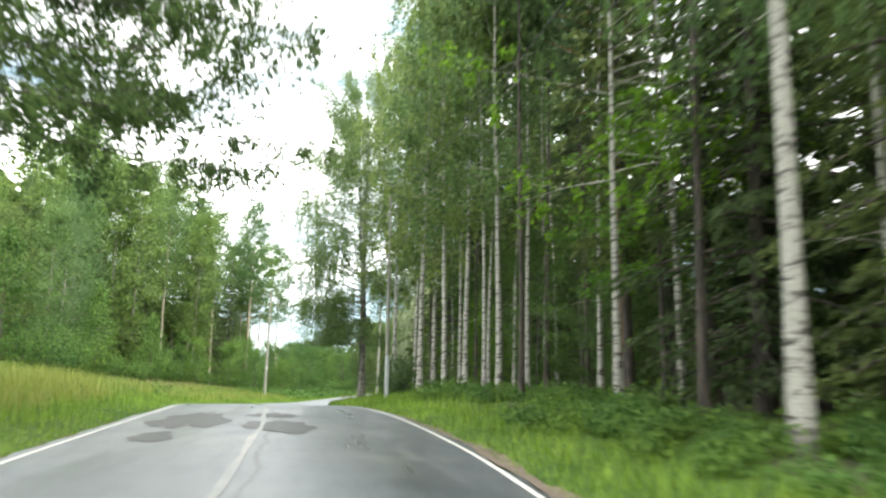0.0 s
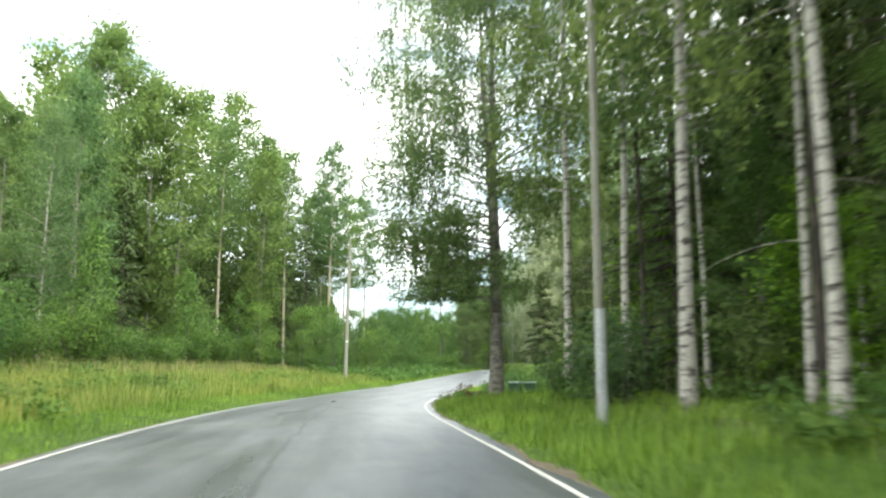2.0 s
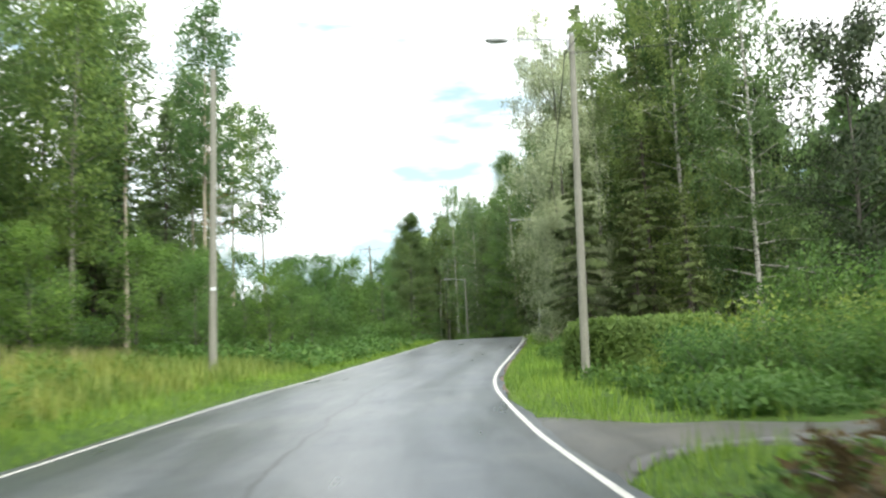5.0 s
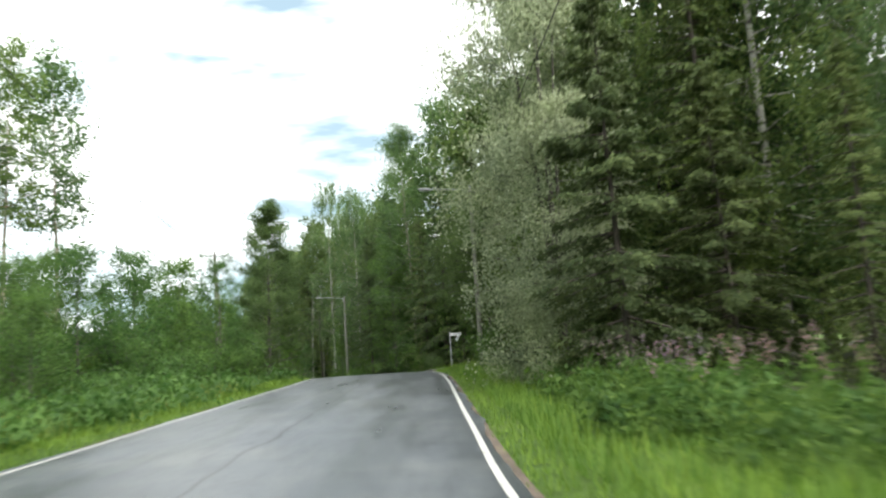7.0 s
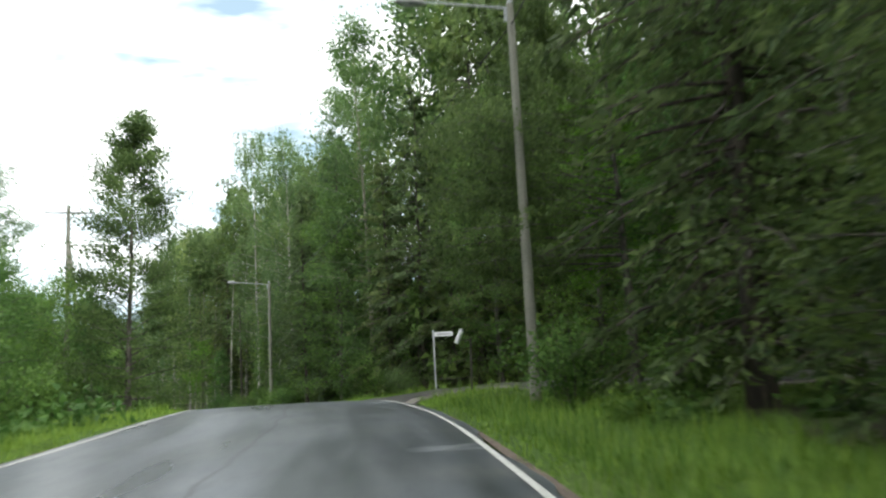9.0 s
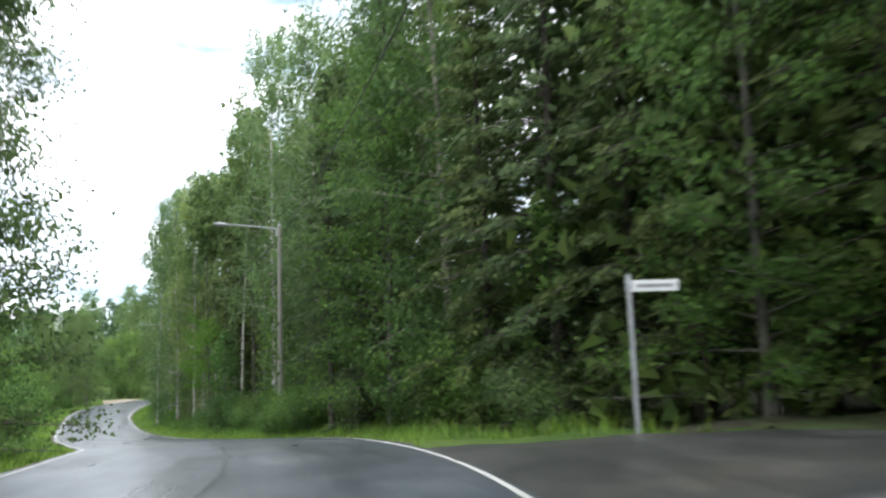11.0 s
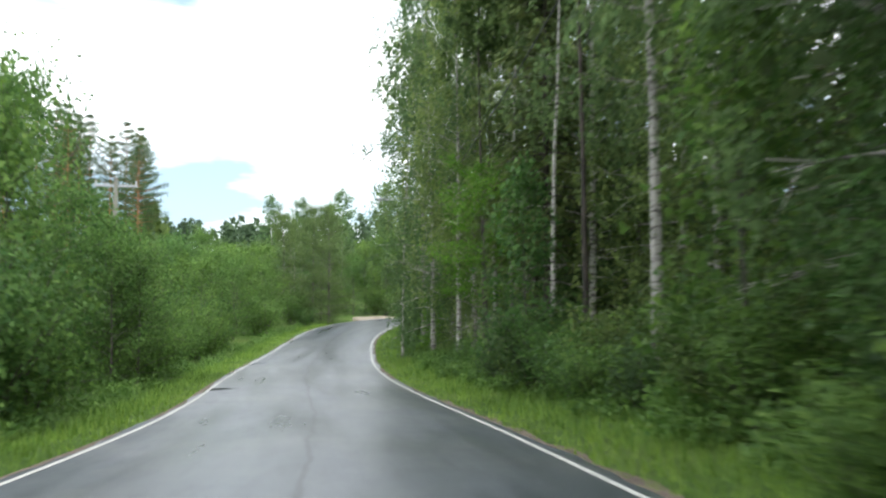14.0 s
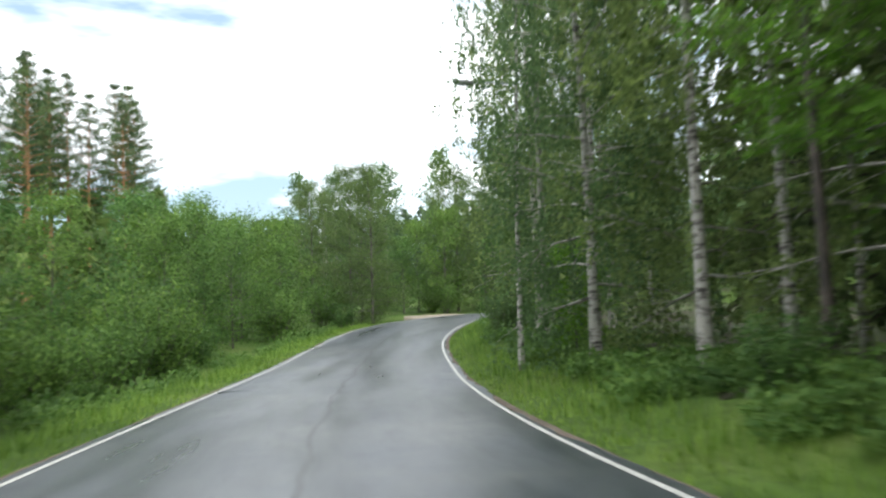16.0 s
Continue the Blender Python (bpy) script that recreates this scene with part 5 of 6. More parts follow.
for x, y, k, m in ((-7.2, 160.2, "shrub_a", 0.62), (-6.6, 158.7, "shrub_b", 0.5), (-7.5, 161.9, "shrub_a", 0.55), (-6.1, 157.4, "shrub_a", 0.8), (-6.7, 160.6, "shrub_b", 0.5)):
    plant(k, x, y, m)
for i in range(26):
    y = 144 + i * 1.35 + R.uniform(-0.5, 0.5)
    p = beside(y, EDGE + R.uniform(2.0, 2.9))
    plant(R.choice(["shrub_a", "shrub_a", "shrub_b", "shrub_dark"]), p[0], p[1], R.uniform(0.5, 0.8))
for x, y, m in ((2.6, 37.2, 0.42), (3.7, 33.4, 0.4), (1.3, 43.2, 0.38), (4.9, 30.2, 0.45), (2.0, 47.4, 0.4), (5.8, 27.0, 0.4)):
    plant("leafy_near", x, y, m)

# --- woods far off: one mass each, too far to count
def far_woods(name, spots, seed, leaf, size, label):
    rng = np.random.default_rng(seed)
    heap, wood = Heap(), Heap()
    z0 = height(spots[:, 0], spots[:, 1])
    for (x, y, h), z in zip(spots, z0):
        n = 340
        u = rng.uniform(0, 1, n)
        r = h * 0.22 * np.interp(u, [0, 0.35, 0.75, 1], [0.6, 1, 0.75, 0.1]) * rng.uniform(0.4, 1.05, n)
        a = rng.integers(0, 9, n) * 0.7 + rng.normal(size=n) * 0.3
        p = np.column_stack([x + r * np.cos(a), y + r * np.sin(a), z + h * (0.1 + 0.9 * u)])
        heap.add(*leaves(rng, p, size * h / 14, size * 0.7 * h / 14, 0.3))
    ob = new(name, heap.leafy(name, leaf, None, 0.8))
    return tagged(ob, label, "distant wood", kind="stuff")


rg = np.random.default_rng(8)
def band(n, x0, x1, y0, y1, h0, h1):
    return np.column_stack([rg.uniform(x0, x1, n), rg.uniform(y0, y1, n), rg.uniform(h0, h1, n)])


far_woods("distant_woods", np.concatenate([band(230, -150, 40, 288, 330, 9, 15), band(170, -190, 60, 340, 420, 12, 18)]), 1, LEAF_FAR, 0.9, "wooded hillside closing the view")
far_woods("backing_woods", np.concatenate([band(22, -75, -48, 20, 80, 11, 15), band(38, -75, -46, 80, 140, 17, 23), band(40, -52, -36, 85, 165, 9, 14), band(30, -110, -60, 140, 270, 10, 15), band(16, -84, -62, 240, 264, 9, 12), band(25, -54, -38, 162, 215, 4, 6.5)]), 2, LEAF_DARK, 1.4, "thick woods behind the meadow")
far_woods("backing_woods", np.concatenate([band(26, 15, 40, -10, 24, 13, 17), band(26, 18, 40, 24, 66, 8, 11), band(22, 14, 45, 100, 128, 7, 11), band(26, 9, 20, 128, 165, 13, 18), band(40, 12, 45, 128, 200, 15, 21), band(30, -8, 30, 200, 275, 12, 17), band(20, 18, 45, 66, 100, 6, 9)]), 3, LEAF_DARK, 1.4, "deep shady woods beyond the first trees")
far_woods("backing_woods", band(60, -60, 60, -90, -50, 15, 20), 4, LEAF_DARK, 1.6, "woods at the road's start")

def weeds(spots, seed, label):
    """Low weeds growing into one another."""
    rng = np.random.default_rng(seed)
    heap = Heap()
    for x, y, k in spots:
        one = shrub(int(rng.integers(1000)), 0.72, 0.6, 330, 0.14, 8)[1]
        v = np.concatenate(one.v) * k
        heap.add(v + np.array([x, y, float(height([x], [y])[0])]), np.concatenate(one.f))
    return tagged(new("weeds", heap.leafy("weeds", LEAF_HERB, None, 0.7)), label, "weeds", kind="stuff")


# --- tall herbs at the fireweed bank and the garden's verge
for i in range(46):
    y = R.uniform(89, 103)
    p = beside(y, EDGE + 2.0 + R.uniform(0, 1) * 3.2)
    plant("herb", p[0], p[1], R.uniform(0.7, 1.3) if i % 4 else R.uniform(0.5, 0.7))
for i in range(18):
    y = R.uniform(40, 62)
    p = beside(y, -EDGE - R.uniform(3, 12))
    plant("herb", p[0], p[1], R.uniform(0.7, 1.2))
for x, y in ((-3.3, 65.0), (-2.4, 64.6), (-2.8, 66.0), (-5.2, 63.3), (-3.0, 63.2), (-4.2, 62.4)):
    plant("shrub_a" if y > 63.5 else "herb", x, y, 0.55)
patch = []
for i in range(150):
    y = R.uniform(140, 226)
    p = beside(y, (-1 if i % 2 else 1) * (EDGE + R.uniform(1.35, 3.2)))
    patch.append((p[0], p[1], R.uniform(0.6, 1.05)))
for i in range(46):
    p = beside(R.uniform(174, 196), EDGE + R.uniform(1.6, 4.2))
    patch.append((p[0], p[1], R.uniform(0.45, 0.8)))
weeds(patch, 21, "broad-leaved weeds crowding the verge along thickets")
for i in range(50):
    y = R.uniform(144, 186)
    p = beside(y, EDGE + R.uniform(2.0, 5.0))
    plant(R.choice(["shrub_dark", "shrub_a", "herb", "herb"]), p[0], p[1], R.uniform(0.5, 0.85))
for x, y, s in ((-18.5, 101, 0.55), (-21, 97, 0.6), (-22.5, 104, 0.7), (-24, 98, 0.75), (-19, 110, 0.6), (-25.5, 106, 0.8), (-23, 115, 0.85), (-17.2, 106, 0.45), (-26, 92, 0.7), (-27, 118, 0.9), (-21, 125, 0.9)):
    plant("bush_tree", x, y, s)
for i in range(34):
    y = R.uniform(176, 206)
    p = beside(y, EDGE + R.uniform(1.9, 5.5))
    plant("herb", p[0], p[1], R.uniform(0.4, 0.7))

for i in range(60):
    y = R.uniform(172, 202)
    p = beside(y, EDGE + R.uniform(1.35, 3.2))
    plant("herb", p[0], p[1], R.uniform(0.4, 0.7))
patch = []
for i in range(120):
    y = R.uniform(30, 116)
    p = beside(y, -EDGE - R.uniform(1.6, 14))
    patch.append((p[0], p[1], R.uniform(0.5, 1.0)))
weeds(patch, 22, "patches of weeds in the tall meadow")
patch = []
for i in range(110):
    p = beside(R.uniform(94, 127), -EDGE - 1.7 - R.uniform(0, 1) ** 1.3 * 7)
    patch.append((p[0], p[1], R.uniform(0.8, 1.7)))
weeds(patch, 24, "rough bank of tall weeds beside the road")

patch = []
for i in range(34):
    patch.append((R.uniform(-6.6, 4.0), R.uniform(70.7, 72.4), R.uniform(0.5, 1.0)))
for i in range(26):
    p = beside(R.uniform(5, 17), EDGE + R.uniform(1.8, 4.6))
    patch.append((p[0], p[1], R.uniform(0.4, 0.7)))
weeds(patch, 23, "low green weeds at garden and woodland edges")

# ---------------------------------------------------------------- grass and flowers
def grass(name, n, y0, y1, e0, e1, h0, h1, width, material, label, seed, side=0):
    """Blades of grass beside the road, thinning outwards."""
    rng = np.random.default_rng(seed)
    i = rng.integers(np.searchsorted(MID[:, 1], y0), np.searchsorted(MID[:230 * 4, 1], y1), n)
    sgn = np.where(rng.uniform(size=n) < 0.5, -1, 1) if side == 0 else np.full(n, side)
    e = e0 + (e1 - e0) * rng.uniform(size=n) ** 1.3
    off = sgn * (EDGE * WIDEN[i] + e)
    p = MID[i] + off[:, None] * RIGHTWARD[i] + TAN[i] * rng.uniform(-0.4, 0.4, (n, 1))
    if side >= 0:
        x, y = p[:, 0], p[:, 1]
        # none on the driveway, the junction or the gravel
        keep = ~((y > 66.5) & (y < 71.6) & (x > -9) & (np.abs(y - np.interp(x, [-8.8, -7, -5, 10], [69, 69.1, 68.9, 68.2])) < np.interp(x, [-8.8, -7.5, -5], [3, 1.5, 1.1])))
        keep &= ~((x > -4.4) & (y > 124) & (y < 142) & (np.abs((x + y) - 133.2) < np.interp(x, [-4, -2, 2], [8.0, 4.3, 3.8])))
        keep &= ~((x > -0.6) & (x + y > 138.6) & (y > 118) & (y < 144))
        keep &= ~((x < -26) & (y > 231) & (x > -33))
        p, e = p[keep], e[keep]
        n = len(p)
    z = height(p[:, 0], p[:, 1])
    clump = 0.6 + 0.4 * np.sin(p[:, 0] * 1.7 + np.sin(p[:, 1] * 0.9) * 2) * np.sin(p[:, 1] * 1.3)
    h = rng.uniform(h0, h1, n) * (0.55 + 0.45 * clump) * np.clip(0.45 + e / 0.8, 0, 1)
    az = rng.uniform(0, 6.28, n)
    side_v = np.stack([np.cos(az), np.sin(az), np.zeros(n)], 1) * (width * rng.uniform(0.6, 1.3, n))[:, None]
    bend = np.stack([np.cos(az + 1.5), np.sin(az + 1.5), np.zeros(n)], 1) * (h * rng.uniform(0.1, 0.6, n))[:, None]
    b = np.column_stack([p, z - 0.03])
    top = b + bend + np.array([0, 0, 1]) * h[:, None]
    v = np.stack([b - side_v, b + side_v, top], 1).reshape(-1, 3)
    ob = new(name, leaf_mesh(name, v, np.arange(3 * n).reshape(-1, 3), material, None, 1.0))
    return tagged(ob, label, "grass", kind="stuff")


grass("verge_grass", 76000, 1, 232, 0.0, 1.6, 0.1, 0.27, 0.012, GRASS, "short bright green verge grass", 1)
grass("verge_grass", 26000, 1, 142, 0.8, 3.6, 0.2, 0.55, 0.016, GRASS, "longer green grass at the verge's back", 2)
grass("verge_grass", 14000, 140, 228, 0.7, 1.9, 0.2, 0.5, 0.014, GRASS, "longer green grass along the woods", 12)
grass("verge_grass", 14000, 112, 131, 0.4, 9, 0.06, 0.17, 0.016, GRASS, "green grass on the junction corner", 13, 1)
grass("meadow_grass", 70000, 8, 122, 1.5, 22, 0.35, 0.9, 0.022, GRASS_TALL, "tall yellowing meadow grass", 3, -1)
grass("meadow_grass", 14000, 84, 126, 0.6, 4, 0.15, 0.42, 0.016, GRASS, "rough green grass by the woods", 4, 1)
grass("meadow_grass", 12000, 30, 58, 0.4, 6, 0.2, 0.5, 0.016, GRASS, "long lush grass under the birches", 6, 1)


grass("meadow_grass", 4500, 55, 112, 7, 21, 0.75, 1.15, 0.03, PLUMES, "beige flowering grass plumes over the meadow", 8, -1)


def fireweed(seed):
    rng = np.random.default_rng(seed)
    stems, lv, fl = Heap(), Heap(), Heap()
    for k in range(9):
        q = rng.normal(size=2) * 0.3
        h = rng.uniform(0.9, 1.4)
        line = limb(rng, np.array([q[0], q[1], -0.05]), rng.uniform(0, 6.28), 1.45, h, 0.0, 5)
        stems.add(*tube(line, np.linspace(0.008, 0.003, 5), 4))
        lv.add(*leaves(rng, at_line(line, rng.uniform(0.1, 0.72, 46)), 0.16, 0.035, 0.1))
        uu = rng.uniform(0.78, 1.0, 14)
        fl.add(*leaves(rng, at_line(line, uu) + rng.normal(size=(14, 3)) * 0.015, 0.045, 0.03, 0.0))
    return stems, lv, fl


FIRE = None
for x, off in ((92.5, 2.7), (93.6, 3.4), (95.0, 3.0), (96.2, 3.9), (97.8, 3.1), (91.2, 3.8), (99.5, 3.6), (94.4, 4.6)):
    p = beside(x, EDGE + off)
    m = Matrix.LocRotScale(spot(p[0], p[1]), Euler((0, 0, x * 3)), None)
    if FIRE is None:
        st, lv, fl = fireweed(3)
        FIRE = tagged(new("fireweed_plant"), "flowering fireweed with pink spikes", "wildflower", "fireweed clumps")
        part("stem", st.mesh("stem", LEAF_HERB), None, FIRE); part("foliage", lv.mesh("foliage", LEAF_HERB), None, FIRE); part("blossom", fl.mesh("blossom", PINK), None, FIRE, "pink flower spikes")
        FIRE.matrix_basis = m
    else:
        copy_thing(FIRE, m)


# ---------------------------------------------------------------- poles, lamps and cables
def heap_part(name, v, f, material, parent, label=""):
    return part(name, np_mesh(name, v, f, material, True), None, parent, label)


def street_lamp(x, y, h, arm_dir, arm, label, r=0.11, lean=0.0):
    base = spot(x, y)
    root = tagged(new("street_lamp"), label, "street lamp", "street lamps along the road")
    root.matrix_basis = Matrix.Translation(base) @ Matrix.Rotation(lean, 4, "Y")
    z = np.linspace(-0.3, h, 8)
    heap_part("pole", *tube(np.column_stack([0 * z, 0 * z, z]), np.linspace(r * 1.15, r * 0.72, 8), 12), POLE_WOOD, root)
    bm = bmesh.new(); cyl(bm, r * 0.78, r * 0.4, 0.1, Matrix.Translation((0, 0, h + 0.04)))
    part("cap", bm, LAMP_GREY, root)
    d = np.array([math.cos(arm_dir), math.sin(arm_dir), 0])
    u = np.linspace(0, 1, 7)
    line = np.array([0, 0, h - 0.12]) + np.outer(u * arm, d) + np.outer(0.16 * np.sin(u * 1.2), [0, 0, 1])
    heap_part("arm", *tube(line, np.full(7, 0.028), 8), STEEL, root)
    bm = bmesh.new(); box(bm, 0.12, 0.05, 0.34, Matrix.Translation((d[0] * r * 0.8, d[1] * r * 0.8, h - 0.25)), 0.01)
    part("bracket", bm, STEEL, root)
    end = line[-1]
    turn = Matrix.Translation(Vector(end) + Vector(d) * 0.22) @ Matrix.Rotation(arm_dir, 4, "Z") @ Matrix.Rotation(-0.08, 4, "Y")
    bm = bmesh.new()
    bmesh.ops.create_uvsphere(bm, u_segments=14, v_segments=8, radius=1.0, matrix=turn @ Matrix.Diagonal((0.36, 0.14, 0.085, 1)))
    hd = part("lamp_head", bm, LAMP_GREY, root, "grey oval lamp head")
    for pl in hd.data.polygons:
        pl.use_smooth = True
    bm = bmesh.new()
    bmesh.ops.create_uvsphere(bm, u_segments=12, v_segments=6, radius=1.0, matrix=turn @ Matrix.Translation((0.05, 0, -0.045)) @ Matrix.Diagonal((0.22, 0.1, 0.06, 1)))
    part("cover", bm, LAMP_GLASS, hd, "pale lamp cover")
    return root, base + Vector((0, 0, h - 0.5))


ends = []
ends.append(spot(-2.5, 39.4) + Vector((0, 0, 9.2)))
_, a = street_lamp(-6.1, 82.0, 9.6, 3.0, 1.9, "weathered wooden street lamp pole beside a hedge", lean=radians(1.3)); ends.append(a)
_, a = street_lamp(-2.0, 122.5, 8.9, 3.05, 2.0, "weathered wooden street lamp pole before dark woods"); ends.append(a)
_, a = street_lamp(-7.15, 161.3, 8.5, 3.3, 2.1, "weathered wooden street lamp pole rising from bushes"); ends.append(a)
_, a = street_lamp(-17.9, 200.4, 8.0, 3.4, 1.9, "wooden street lamp pole half hidden by birches"); ends.append(a)
ends.insert(0, Vector((5.2, 2.0, 9.3)))


def cable(a, b, sag, label):
    u = np.linspace(0, 1, 18)
    p = np.outer(1 - u, a) + np.outer(u, b)
    p[:, 2] -= sag * 4 * u * (1 - u)
    ob = new("power_cable", np_mesh("power_cable", *tube(p, np.full(18, 0.014), 5), CABLE, True))
    return tagged(ob, label, "cable")


for a, b in zip(ends, ends[1:]):
    cable(a, b, 0.7, "black overhead cable strung between lamp poles")
cable(ends[2], Vector((14, 66, 7.5)), 0.5, "black overhead cable running to the garden")


def power_pole(x, y, top, turn, wide, label, stay=False, r=0.15):
    base = spot(x, y)
    h = top - base.z
    root = tagged(new("power_pole"), label, "power pole", "power poles")
    root.matrix_basis = Matrix.Translation(base) @ Matrix.Rotation(turn, 4, "Z")
    z = np.linspace(-0.3, h, 8)
    heap_part("pole", *tube(np.column_stack([0 * z, 0 * z, z]), np.linspace(r, r * 0.66, 8), 12), POLE_WOOD, root)
    if wide:
        bm = bmesh.new(); box(bm, wide, 0.09, 0.11, Matrix.Translation((0, 0.12, h - 0.35)), 0.012)
        part("crossarm", bm, STEEL, root)
        for k in (-0.46, 0, 0.46):
            bm = bmesh.new(); cyl(bm, 0.035, 0.05, 0.2, Matrix.Translation((k * wide, 0.12, h - 0.2 + (0.2 if k == 0 else 0))), 10)
            part("insulator", bm, LAMP_GLASS, root)
    if stay:
        zz = np.linspace(0, h * 0.85, 5)
        heap_part("strut", *tube(np.column_stack([1.2 * (1 - zz / (h * 0.85)), 0 * zz, zz]), np.full(5, 0.09), 8), POLE_WOOD, root)
    return root


a_pole = power_pole(-2.5, 39.4, spot(-2.5, 39.4).z + 9.5, 0.0, 0, "wooden utility pole with a grey steel foot among birches", False, 0.092)
bm = bmesh.new(); cyl(bm, 0.104, 0.104, 2.1, Matrix.Translation((0.02, 0, 0.95)), 12)
part("sleeve", bm, STEEL, a_pole, "grey steel ground sleeve")
b_pole = power_pole(-18.1, 89, 12.7, 0.2, 0, "bare weathered wooden utility pole in the meadow")
bm = bmesh.new(); box(bm, 0.18, 0.03, 0.12, Matrix.Translation((0.02, -0.15, 3.0)), 0.005)
part("plate", bm, WHITE_PAINT, b_pole, "small white marker plate")
b_pole.matrix_basis = b_pole.matrix_basis @ Matrix.Rotation(radians(1.1), 4, "Y")
power_pole(-17.9, 154.5, 13.7, 0.1, 2.5, "wooden power pole with a crossarm above bushes", True)
power_pole(-31.8, 193.7, 9.1, 0.45, 2.0, "wooden power pole with a steel crossarm above bushes")
power_pole(-43, 251, 11.5, 0.5, 0, "distant bare wooden utility pole")
cable(Vector((-18.1, 89, 12.4)), Vector((-17.9, 154.5, 13.3)), 1.2, "thin overhead power cable above the meadow")
cable(Vector((-17.9, 154.5, 13.3)), Vector((-31.8, 193.7, 9.0)), 0.9, "thin overhead power cable above bushes")


# ---------------------------------------------------------------- street sign, leaning panel, bins, brush, hedge
def street_sign():
    base = spot(-1.15, 137.6)
    root = tagged(new("street_sign"), "white street name sign on a grey steel post", "street sign")
    root.matrix_basis = Matrix.Translation(base) @ Matrix.Rotation(radians(-4), 4, "Z")
    bm = bmesh.new(); cyl(bm, 0.035, 0.035, 2.5, Matrix.Translation((0, 0, 1.0)), 12)
    part("post", bm, STEEL, root)
    bm = bmesh.new(); cyl(bm, 0.045, 0.045, 0.28, Matrix.Translation((0, 0, 2.18)), 12)
    part("clamp", bm, STEEL, root)
    bm = bmesh.new(); box(bm, 0.7, 0.025, 0.17, Matrix.Translation((0.39, 0, 2.15)), 0.006)
    plate = part("plate", bm, WHITE_PAINT, root, "white name plate with an unreadable line")
    bm = bmesh.new(); box(bm, 0.54, 0.004, 0.05, Matrix.Translation((0.39, -0.0155, 2.15)))
    part("lettering", bm, SIGN_INK, plate, "grey unreadable bar")


street_sign()


def leaning_sign():
    base = spot(-1.55, 130.0)
    root = tagged(new("notice_post"), "dark wooden post with a tilted white tube-like panel", "post")
    root.matrix_basis = Matrix.Translation(base)
    bm = bmesh.new(); box(bm, 0.055, 0.055, 1.75, Matrix.Translation((0, 0, 0.68)) @ Matrix.Rotation(0.025, 4, "Y"), 0.01)
    part("post", bm, DARK_WOOD, root)
    m = Matrix.Translation((-0.34, -0.08, 1.6)) @ Matrix.Rotation(radians(26), 4, "Y")
    bm = bmesh.new(); cyl(bm, 0.07, 0.08, 0.4, m, 16)
    part("panel", bm, WHITE_PAINT, root, "tilted white panel")
    bm = bmesh.new(); cyl(bm, 0.055, 0.055, 0.05, m @ Matrix.Translation((0, 0, 0.23)), 16)
    part("cap", bm, LAMP_GREY, root)
    bm = bmesh.new(); box(bm, 0.34, 0.03, 0.03, Matrix.Translation((-0.14, -0.03, 1.5)))
    part("bracket", bm, DARK_WOOD, root)


leaning_sign()


def wheelie_bin(x, y, turn, label, lift):
    root = tagged(new("wheelie_bin"), label, "wheelie bin", "bins by the driveway")
    z = spot(-4.6, 65.3).z + lift
    root.matrix_basis = Matrix.Translation((x, y, z)) @ Matrix.Rotation(turn, 4, "Z") @ Matrix.Diagonal((0.95, 0.92, 0.95, 1))
    bm = bmesh.new()
    r = bmesh.ops.create_cube(bm, size=1.0, matrix=Matrix.Translation((0, 0, 0.5)) @ Matrix.Diagonal((0.56, 0.66, 0.94, 1)))
    for v in r["verts"]:
        if v.co.z < 0.3:
            v.co.x *= 0.8; v.co.y *= 0.74
    bmesh.ops.bevel(bm, geom=bm.edges[:], offset=0.035, segments=2, affect="EDGES")
    body = part("body", bm, BIN_GREEN, root, "dark green plastic body")
    bm = bmesh.new(); box(bm, 0.6, 0.7, 0.05, Matrix.Translation((0, 0, 0.955)), 0.015)
    part("rim", bm, BIN_GREEN, body)
    bm = bmesh.new()
    r = bmesh.ops.create_cube(bm, size=1.0, matrix=Matrix.Translation((0, -0.02, 1.02)) @ Matrix.Diagonal((0.61, 0.75, 0.09, 1)))
    for v in r["verts"]:
        if v.co.z > 1.02:
            v.co.x *= 0.82; v.co.y *= 0.82
    bmesh.ops.bevel(bm, geom=bm.edges[:], offset=0.02, segments=2, affect="EDGES")
    part("lid", bm, BIN_LID, root, "paler green lid")
    bm = bmesh.new(); cyl(bm, 0.016, 0.016, 0.5, Matrix.Translation((0, 0.4, 0.97)) @ Matrix.Rotation(math.pi / 2, 4, "Y"))
    part("handle", bm, BIN_GREEN, root)
    for s in (-1, 1):
        bm = bmesh.new(); cyl(bm, 0.1, 0.1, 0.05, Matrix.Translation((0.26 * s, 0.27, 0.1)) @ Matrix.Rotation(math.pi / 2, 4, "Y"), 16)
        part("wheel", bm, RUBBER, root)


wheelie_bin(-4.62, 66.0, -0.3, "dark green wheelie bin on a low brick stand", 0.2)
wheelie_bin(-3.86, 66.2, -0.24, "green wheelie bin half behind garden leaves", 0.2)

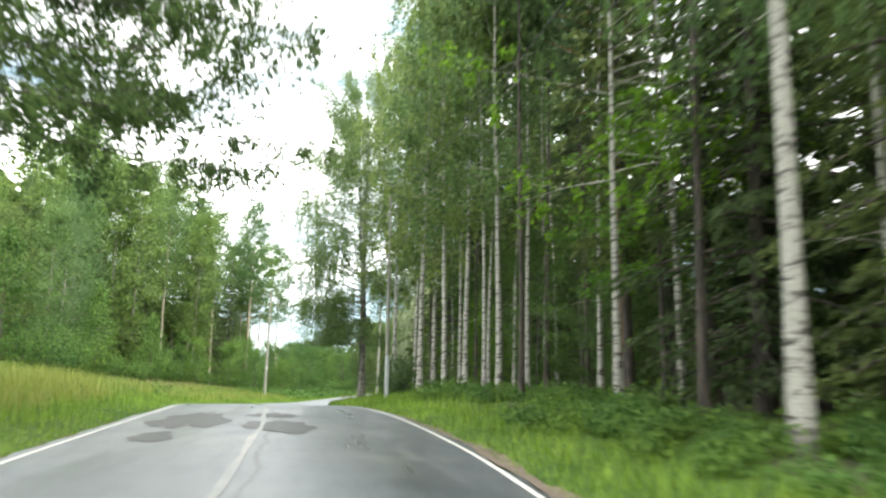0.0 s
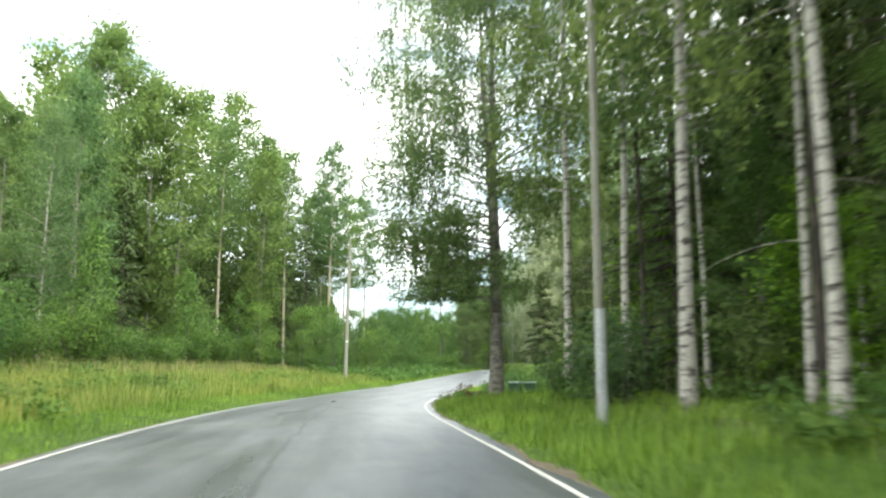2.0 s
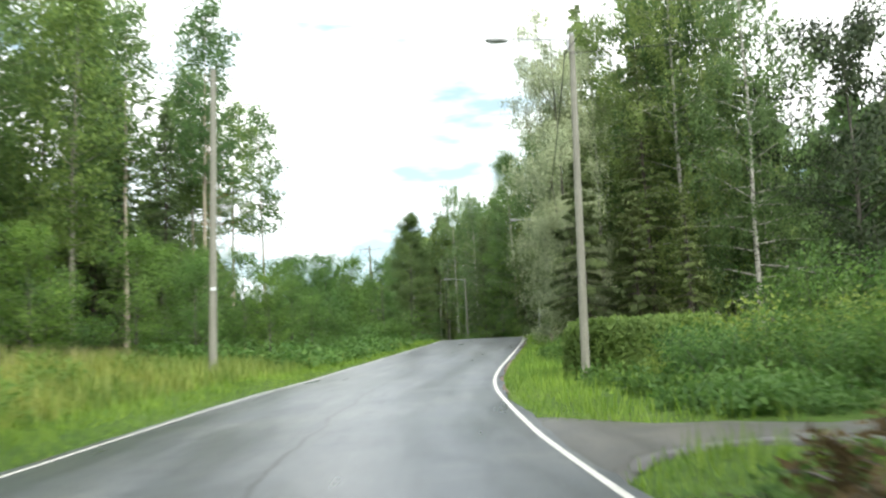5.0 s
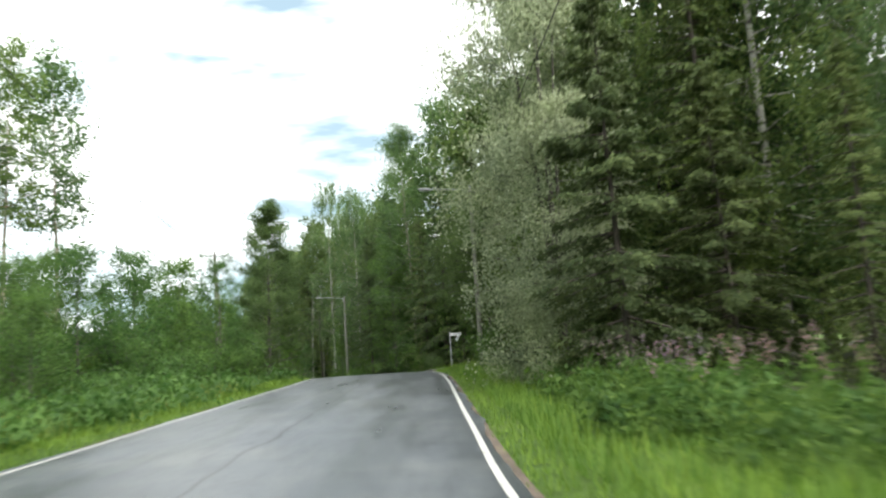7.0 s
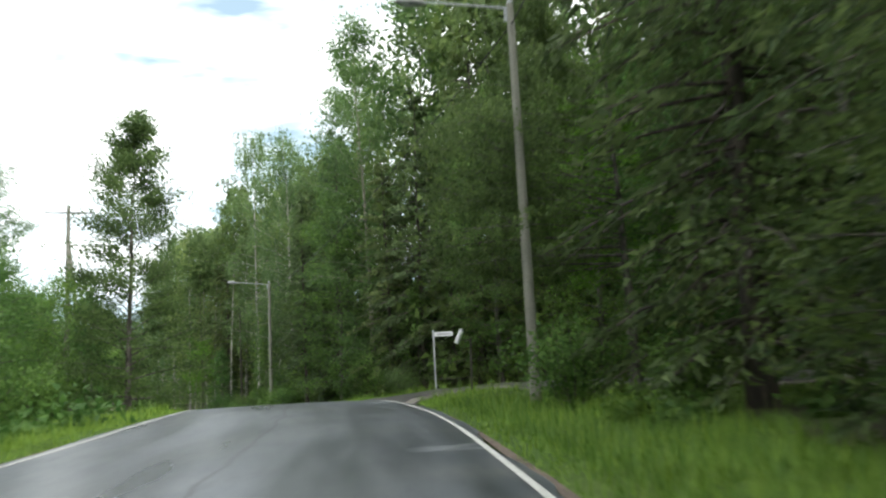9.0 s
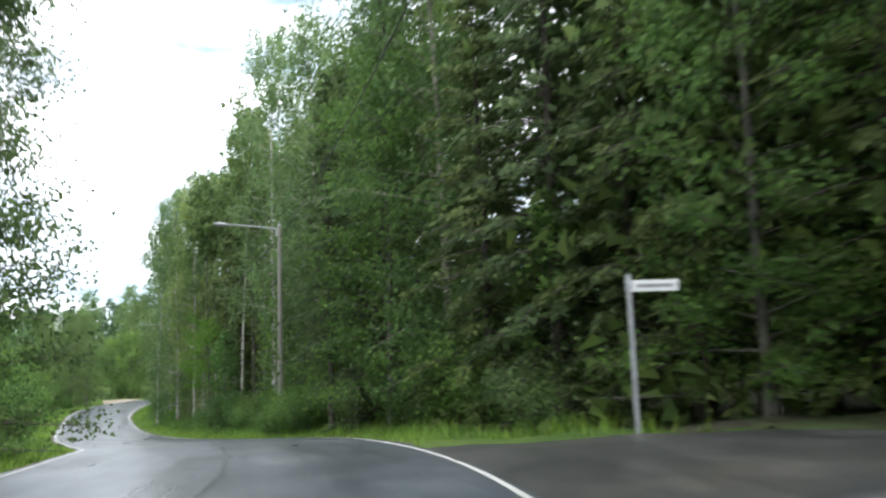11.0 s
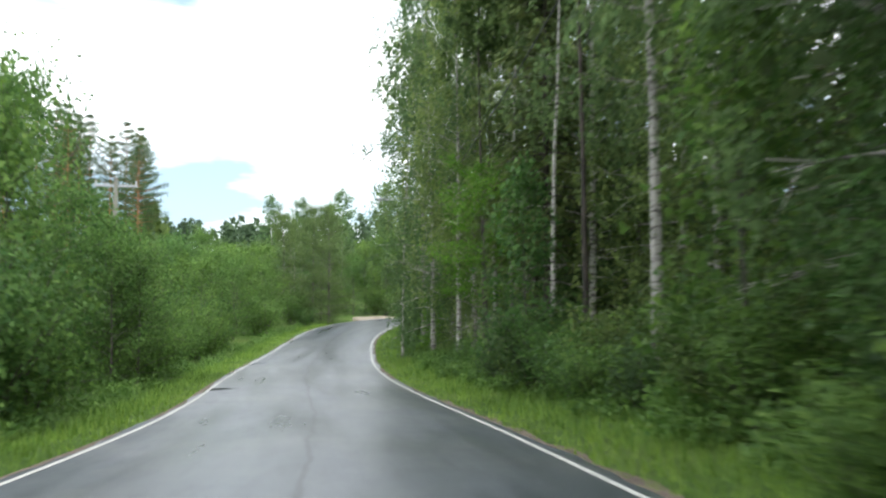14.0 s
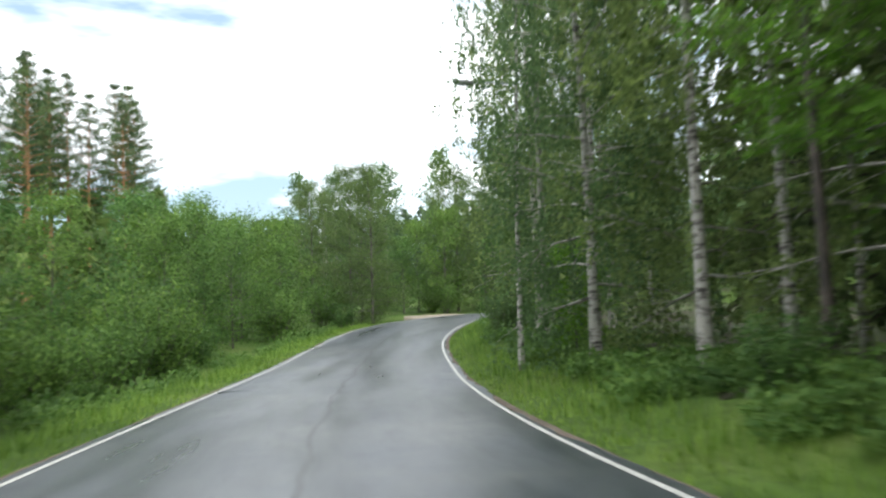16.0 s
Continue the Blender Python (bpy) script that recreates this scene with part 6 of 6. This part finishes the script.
stand = tagged(new("brick_stand"), "low stand of stacked brown bricks under bins", "brick stand")
stand.matrix_basis = Matrix.Translation((-4.3, 66.05, spot(-4.6, 65.3).z)) @ Matrix.Rotation(-0.2, 4, "Z")
bm = bmesh.new(); box(bm, 0.27, 0.125, 0.085, bevel=0.008)
brick_me = bpy.data.meshes.new("brick"); bm.to_mesh(brick_me); bm.free(); brick_me.materials.append(BRICK)
for lay in range(3):
    for row in range(6):
        for col in range(5):
            if 0 < row < 5 and lay < 2 and 0 < col < 4:
                continue
            b = new("brick", brick_me)
            b.parent = stand
            b.matrix_basis = Matrix.Translation((-0.6 + col * 0.28 + (0.07 if lay % 2 else 0), -0.42 + row * 0.15 + R.uniform(-0.01, 0.01), -0.04 + lay * 0.092)) @ Matrix.Rotation(R.uniform(-0.05, 0.05), 4, "Z")


def brush_pile(x, y):
    rng = np.random.default_rng(77)
    root = tagged(new("brush_pile"), "heap of cut branches with withered brown leaves", "brush pile")
    root.matrix_basis = Matrix.Translation(spot(x, y))
    wood, lv, gr = Heap(), Heap(), Heap()
    for k in range(70):
        c = rng.normal(size=3) * np.array([0.48, 0.4, 0.2]) + np.array([0, 0, 0.48])
        c[2] = max(c[2], 0.05)
        ln = limb(rng, c, rng.uniform(0, 6.28), rng.uniform(-0.15, 0.6), rng.uniform(0.4, 1.0), 0.3, 5)
        ln[:, 2] = np.maximum(ln[:, 2], 0.02)
        wood.add(*tube(ln, np.linspace(0.014, 0.003, 5), 4))
        (lv if rng.uniform() < 0.5 else gr).add(*leaves(rng, at_line(ln, rng.uniform(0.2, 1, 26)) + rng.normal(size=(26, 3)) * 0.05, 0.13, 0.07, 0.3))
    tagged(part("brushwood", wood.mesh("brushwood", BARK_GREY), None, root), kind="stuff")
    part("dry_leaves", lv.mesh("dry_leaves", DEAD_TWIGS), None, root, "withered brown leaves")
    part("green_leaves", gr.mesh("green_leaves", LEAF_SHRUB), None, root, "still green leaves")


brush_pile(-6.75, 64.5)


def hedge(x0, y0, x1, y1, w, h):
    rng = np.random.default_rng(55)
    base = spot((x0 + x1) / 2, (y0 + y1) / 2)
    root = tagged(new("hedge"), "clipped dense green hedge with a rounded top", "hedge")
    root.matrix_basis = Matrix.Translation(base) @ Matrix.Rotation(math.atan2(y1 - y0, x1 - x0), 4, "Z")
    L = math.hypot(x1 - x0, y1 - y0)
    # solid core in darker leaf colour: stands in for the shade between the leaves
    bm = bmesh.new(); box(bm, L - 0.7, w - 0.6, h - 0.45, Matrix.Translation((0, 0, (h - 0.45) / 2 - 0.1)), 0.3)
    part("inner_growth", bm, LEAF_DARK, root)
    n = 26000
    p = np.column_stack([rng.uniform(-L / 2, L / 2, n), rng.uniform(-w / 2, w / 2, n), rng.uniform(0, h, n)])
    k = rng.integers(0, 5, n)
    p[k == 0, 1] = -w / 2; p[k == 1, 1] = w / 2; p[k >= 3, 2] = h
    p[k == 2, 0] = np.where(p[k == 2, 0] < 0, -L / 2, L / 2)
    # round the shoulders
    c = np.clip(p, [-L / 2 + 0.5, -w / 2 + 0.5, 0], [L / 2 - 0.5, w / 2 - 0.5, h - 0.5])
    dv = p - c; dn = np.linalg.norm(dv, axis=1)[:, None] + 1e-9
    p = np.where(dn > 0.5, c + dv / dn * 0.5, p) + rng.normal(size=(n, 3)) * 0.05
    p[:, 2] = np.abs(p[:, 2])
    lv = Heap(); lv.add(*leaves(rng, p, 0.13, 0.09, 0.0))
    part("foliage", lv.leafy("foliage", LEAF_YELLOW, np.array([0, 0, h * 0.5])), None, root)


hedge(-6.3, 83.8, -2.0, 83.0, 2.0, 1.5)
